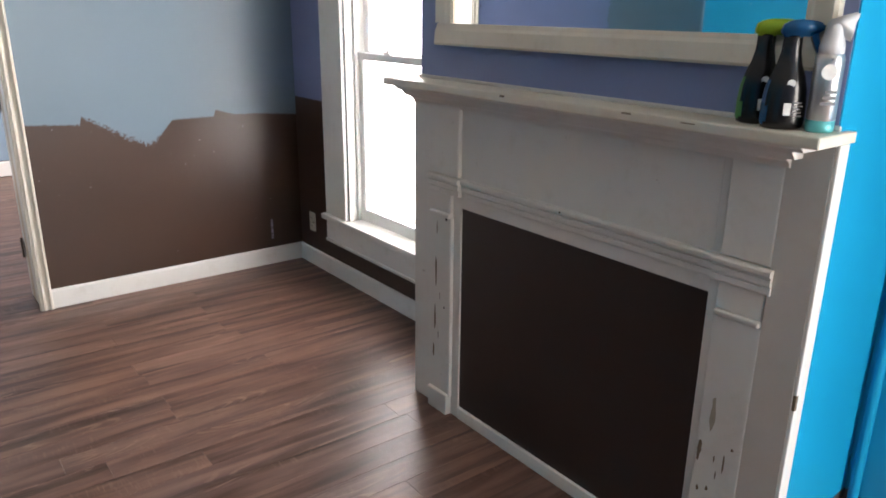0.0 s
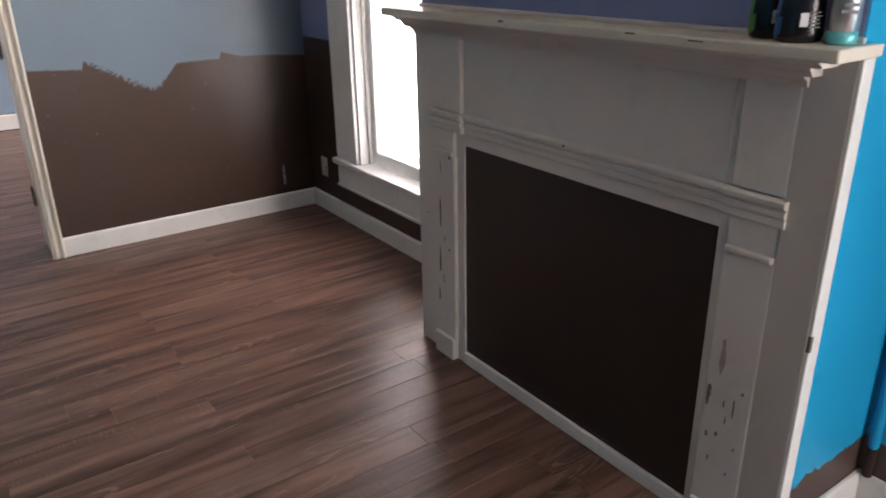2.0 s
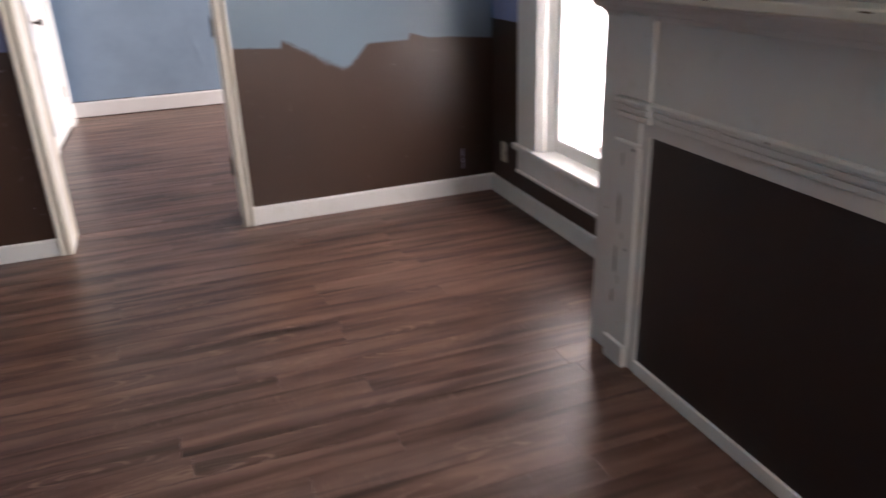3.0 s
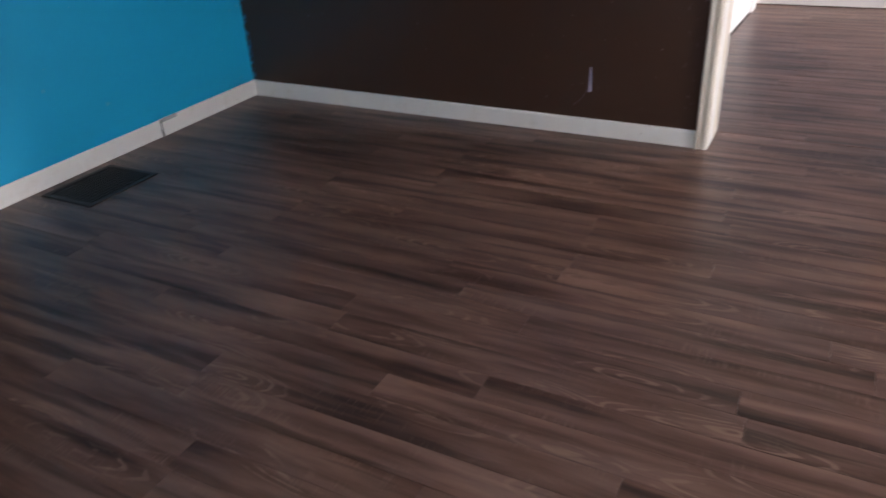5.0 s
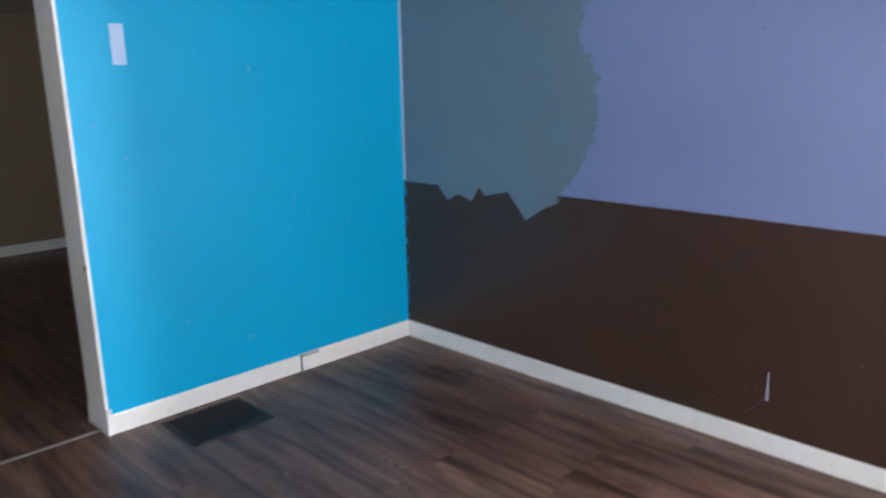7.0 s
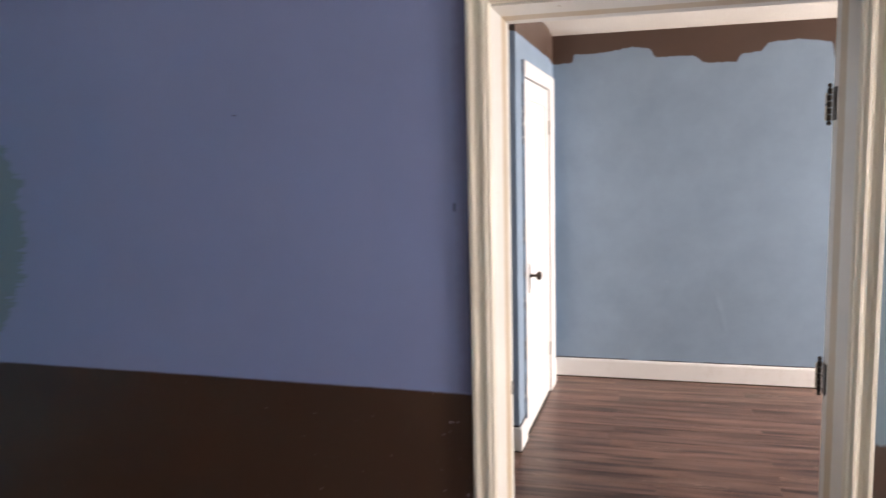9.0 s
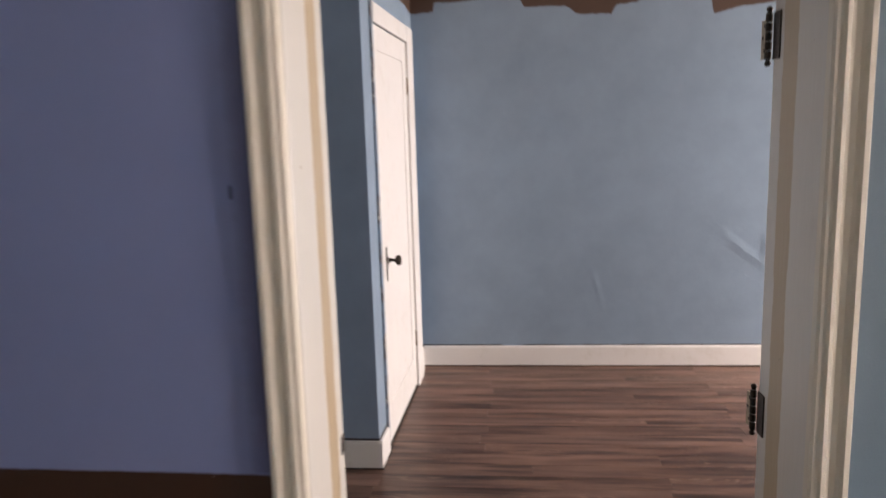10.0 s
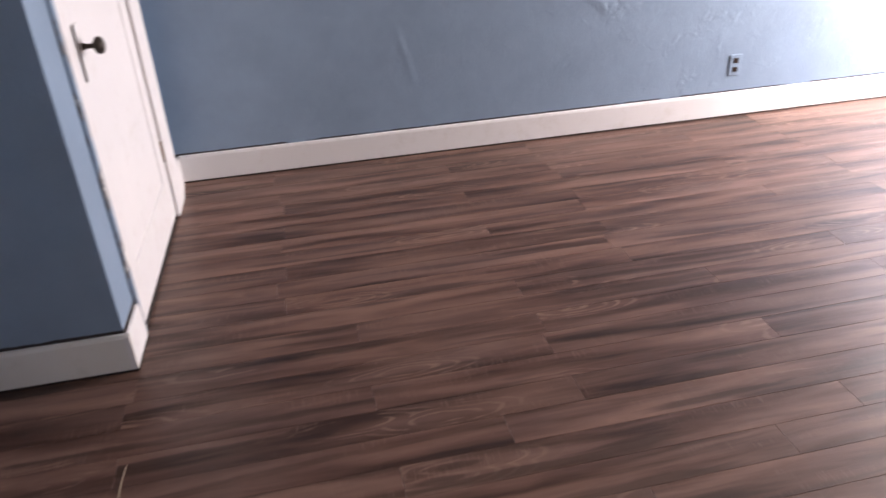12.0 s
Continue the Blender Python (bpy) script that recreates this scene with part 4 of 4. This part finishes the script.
lathe(bm, [(0.0225, 0.158), (0.0225, 0.175), (0.017, 0.200), (0.014, 0.215), (0.010, 0.222)], 24)
part("cap", bm, M_CAPGREY, can, "pale grey trigger cap", smooth=True)
bm = bmesh.new()
sweep(bm, [(-0.014, 0.205), (-0.012, 0.226), (0.02, 0.238), (0.036, 0.243), (0.038, 0.236), (0.028, 0.220), (0.026, 0.196), (0.031, 0.186), (0.026, 0.184), (0.018, 0.196)], lambda u, v, s: (u, s, v), -0.011, 0.011)
bmesh.ops.bevel(bm, geom=list(bm.edges), offset=0.003, segments=2, affect="EDGES")
part("trigger_cap", bm, M_CAPGREY, can, smooth=True)
bm = bmesh.new()
lathe(bm, [(0.016, 0), (0.016, 0.001)], 22)
for v in bm.verts:
    v.co = Vector((v.co.x * 0.9 - 0.004, -0.0262 - v.co.z + 0.001 * abs(v.co.x) / 0.016, 0.125 + v.co.y))
part("badge", bm, M_LABEL, can, "round white badge")
bm = bmesh.new()
for k in range(3):
    box(bm, -0.012 + 0.003 * k, 0.014, -0.0268, -0.0225, 0.058 + 0.012 * k, 0.064 + 0.012 * k)
part("print_bar", bm, M_GREYTXT, can)
can.matrix_world = pose(5.026, -3.440, SH, 0, 0, -50) @ Matrix.Diagonal((1.12, 1.12, 1.02, 1))

# ---- sockets ----
M_PLATE = plain("ivory_plastic", (0.72, 0.69, 0.60), 0.4, vary=0.06)


def socket(x, y, z, turn, plate, label):
    t = thing("wall_socket", 0, 0, 0, label, "outlet")
    part("cover_plate", slab(-0.037, 0.037, -0.006, 0.0, -0.06, 0.06, bevel=0.003), plate, t)
    for dz in (-0.026, 0.026):
        bm = slab(-0.016, 0.016, -0.009, -0.005, dz - 0.015, dz + 0.015, bevel=0.003)
        r = part("receptacle", bm, M_PLATE if plate is M_PLATE else M_IRON, t)
        part("slot", slab(-0.008, -0.006, -0.0096, -0.0088, dz - 0.005, dz + 0.007), M_IRON, r)
        part("slot", slab(0.006, 0.008, -0.0096, -0.0088, dz - 0.005, dz + 0.007), M_IRON, r)
    t.matrix_world = pose(x, y, z, 0, 0, turn)
    return t


o = socket(WX, -0.150, 0.278, -90, M_PLATE, "ivory wall socket on the brown wall beside the window")
bm = bmesh.new()
lathe(bm, [(0.004, 0), (0.005, 0.004), (0.003, 0.012)], 10)
for v in bm.verts:
    v.co = Vector((0.030 + v.co.x, -0.006 - v.co.z, 0.0 + v.co.y))
part("screw", bm, M_RUST, o, "small brass hook")
bpy.context.view_layer.update()
bpy.data.objects["screw"].matrix_parent_inverse = Matrix()
socket(5.925, FY, 0.305, 0, plain("blue_painted_plate", BEDROOM, 0.4), "wall socket with a blue painted cover above the baseboard")

# ---- floor registers ----


M_VENT = plain("dark_brown_enamelled_steel", (0.018, 0.014, 0.012), 0.5, 0.2, 0.3, 30, spec=0.3)


def register(x0, x1, y0, y1, label):
    t = thing("floor_register", (x0 + x1) / 2, (y0 + y1) / 2, 0.0, label, "floor vent")
    rim = 0.028
    bm = bmesh.new()
    box(bm, x0, x1, y0, y0 + rim, 0.0005, 0.008, bevel=0.003)
    box(bm, x0, x1, y1 - rim, y1, 0.0005, 0.008, bevel=0.003)
    box(bm, x0, x0 + rim, y0 + rim, y1 - rim, 0.0005, 0.008, bevel=0.003)
    box(bm, x1 - rim, x1, y0 + rim, y1 - rim, 0.0005, 0.008, bevel=0.003)
    part("register_frame", bm, M_VENT, t, "dark metal rim")
    part("duct_back", slab(x0 + 0.01, x1 - 0.01, y0 + 0.01, y1 - 0.01, 0.0002, 0.0012), M_SUB, t, "dark duct below the grille")
    n = int((y1 - y0 - 2 * rim) / 0.018)
    for k in range(n + 1):
        yy = y0 + rim + k * (y1 - y0 - 2 * rim) / n
        part("slat", slab(x0 + rim, x1 - rim, yy - 0.0035, yy + 0.0035, 0.002, 0.0065), M_VENT, t)
    n = int((x1 - x0 - 2 * rim) / 0.026)
    for k in range(1, n):
        xx = x0 + rim + k * (x1 - x0 - 2 * rim) / n
        part("cross_bar", slab(xx - 0.003, xx + 0.003, y0 + rim, y1 - rim, 0.002, 0.0060), M_VENT, t)
    return t


register(0.064, 0.430, -1.765, -1.322, "dark metal floor register by the cyan wall")
register(2.12, 2.46, 1.24, 1.485, "dark metal floor register by the bedroom wall")

# stray splinters on the bedroom floor
M_STRAW = plain("pale_dry_wood", (0.42, 0.33, 0.23), 0.7)


def splinter(x0, y0, x1, y1):
    t = thing("wood_splinter", x0, y0, 0.0, "thin pale wood splinter lying on the plank floor", "debris", "splinters on the floor")
    n = math.hypot(x1 - x0, y1 - y0)
    ux, uy = (x1 - x0) / n, (y1 - y0) / n
    bm = bmesh.new()
    rings = []
    for k in range(6):
        f = k / 5
        w = 0.0004 + 0.0014 * math.sin(math.pi * (0.12 + 0.8 * f))
        cx, cy = x0 + ux * n * f - uy * 0.003 * math.sin(3 * f), y0 + uy * n * f + ux * 0.003 * math.sin(3 * f)
        rings.append([bm.verts.new((cx - uy * w * a, cy + ux * w * a, 0.0002 + w * b)) for a, b in ((-1, 0), (1, 0), (0.7, 1.1), (-0.7, 1.1))])
    for p, q in zip(rings, rings[1:]):
        for k in range(4):
            bm.faces.new((p[k], p[(k + 1) % 4], q[(k + 1) % 4], q[k]))
    bm.faces.new(rings[0][::-1])
    bm.faces.new(rings[-1])
    part("sliver", bm, M_STRAW, t)


splinter(2.781, 1.565, 2.785, 1.719)
splinter(2.163, 2.108, 2.172, 2.160)

# threshold strip of the wide opening
bm = bmesh.new()
sweep(bm, [(0, 0), (0.006, 0.005), (0.016, 0.008), (0.026, 0.008), (0.036, 0.005), (0.042, 0)], lambda u, v, s: (-0.125 + u, s, v), -4.4, -2.004)
structure("threshold_strip", bm, M_STRIP, "dull metal threshold strip between the rooms", "trim")

# ---- outside ----
M_SIDING = plain("white_siding", (0.72, 0.72, 0.72), 0.6, vary=0.06, scale=3)
M_GROUND = plain("pale_concrete_and_grass", (0.42, 0.42, 0.38), 0.9, vary=0.25, scale=0.6)
structure("ground", slab(-400, 400, -400, 400, -0.9, -0.6), M_GROUND, "pale ground outside", "ground")
house = thing("neighbour_house", 10.5, -1, -0.6, "white clapboard house beyond the window", "house")
part("wall", slab(10.5, 16, -7, 9, -0.6, 4.6), M_SIDING, house, "white clapboard wall")
for k in range(40):
    z = -0.55 + k * 0.127
    bm = bmesh.new()
    sweep(bm, [(0, 0), (0.022, 0), (0.006, 0.125), (0, 0.125)], lambda u, v, s: (10.5 - u, s, z + v), -7, 9)
    part("clapboard", bm, M_SIDING, house)
bm = bmesh.new()
sweep(bm, [(10.1, 4.5), (13.25, 7.2), (16.4, 4.5), (16.4, 4.62), (13.25, 7.36), (10.1, 4.62)], lambda u, v, s: (u, s, v), -7.4, 9.4)
part("roof", bm, plain("grey_roof_shingle", (0.12, 0.12, 0.13), 0.9), house, "grey shingle roof")

# clapboards on the outside of the bedroom wing, seen through the upper sash
siding = tagged(link_mesh("wing_wall_outside", slab(5.76, EX + 0.2, DY1 - 0.232, DY1 - 0.204, -0.6, 3.1), M_SIDING), "white clapboard outer wall of the bedroom wing", "wall", "", "structure")
bm = bmesh.new()
sweep(bm, [(0, 0), (0.020, 0), (0.005, 0.113), (0, 0.113)], lambda u, v, s: (s, -u, v), 5.76, EX + 0.2)
board = bpy.data.meshes.new("clapboard")
bmesh.ops.recalc_face_normals(bm, faces=bm.faces)
bm.to_mesh(board)
bm.free()
board.materials.append(M_SIDING)
for k in range(32):
    b = new("clapboard", board)
    b.location = (0, DY1 - 0.232, -0.58 + k * 0.115)
    b.parent = siding

# ---- floor ----
structure("floor", slab(TX - 0.2, EX + 0.2, -6.6, FY + 0.2, -0.06, -0.006), M_SUB, "dark walnut-look plank floor through the rooms", "floor")
FLOOR = bpy.data.objects["floor"]
PW, PL, ROW0 = 0.1222, 1.385, 2.0
GAP, TOPZ = 0.0003, 0.0


def plank_faces(bm, x0, x1, y0, y1):
    c = 0.0008
    lo = [bm.verts.new(v) for v in ((x0, y0, -0.006), (x1, y0, -0.006), (x1, y1, -0.006), (x0, y1, -0.006))]
    mid = [bm.verts.new(v) for v in ((x0, y0, TOPZ - 0.0004), (x1, y0, TOPZ - 0.0004), (x1, y1, TOPZ - 0.0004), (x0, y1, TOPZ - 0.0004))]
    top = [bm.verts.new(v) for v in ((x0 + c, y0 + c, TOPZ), (x1 - c, y0 + c, TOPZ), (x1 - c, y1 - c, TOPZ), (x0 + c, y1 - c, TOPZ))]
    for a, b in ((lo, mid), (mid, top)):
        for i in range(4):
            bm.faces.new((a[i], a[(i + 1) % 4], b[(i + 1) % 4], b[i]))
    bm.faces.new(top)


def rows_of(x0, x1, y0, y1, rng):
    """Cut planks of a room: each row shifted along its length."""
    k0 = math.floor((y0 - ROW0) / PW)
    k1 = math.ceil((y1 - ROW0) / PW)
    for k in range(k0, k1):
        a, b = max(y0, ROW0 + k * PW), min(y1, ROW0 + (k + 1) * PW)
        if b - a < 0.01:
            continue
        known = {-3: 4.143, -2: 3.512, -1: 4.13, 0: 4.15, 1: 3.506, 2: 4.143, 6: 4.16, 9: 4.155, -29: 4.146, -30: 3.71, -32: 4.143, -37: 3.26}
        start = known.get(k, rng.choice((4.15, 3.51, 3.26, 3.85)) + rng.uniform(-0.03, 0.03))
        x = start - PL * math.ceil((start - x0) / PL)
        while x < x1:
            c, d = max(x, x0), min(x + PL, x1)
            if d - c > 0.02:
                yield c, d, a, b
            x += PL


rng = random.Random(5)
shared = {}
rest = bmesh.new()
spaces = [(-0.08, RX, S_Y, DY0), (DX0, DX1, DY0, DY1), (1.99, EX, DY1, FY)]
for space in spaces:
    for c, d, a, b in rows_of(*space, rng):
        if b < -3.7 or c > 5.6 or (a < -0.1 and c > 4.95):
            plank_faces(rest, c + GAP, d - GAP, a + GAP, b - GAP)
            continue
        key = (round(d - c, 3), round(b - a, 3))
        if key not in shared:
            bm = bmesh.new()
            w, h = key[0] / 2 - GAP, key[1] / 2 - GAP
            plank_faces(bm, -w, w, -h, h)
            me = bpy.data.meshes.new("plank")
            bmesh.ops.recalc_face_normals(bm, faces=bm.faces)
            bm.to_mesh(me)
            bm.free()
            me.materials.append(M_PLANK)
            shared[key] = me
        ob = new("plank", shared[key])
        ob.location = ((c + d) / 2, (a + b) / 2, 0)
        ob.parent = FLOOR
for c, d, a, b in rows_of(TX, -0.12, -6.4, 1.8, rng):
    plank_faces(rest, c + GAP, d - GAP, a + GAP, b - GAP)
ob = part("far_planks", rest, M_PLANK, FLOOR)
tagged(ob, kind="stuff")
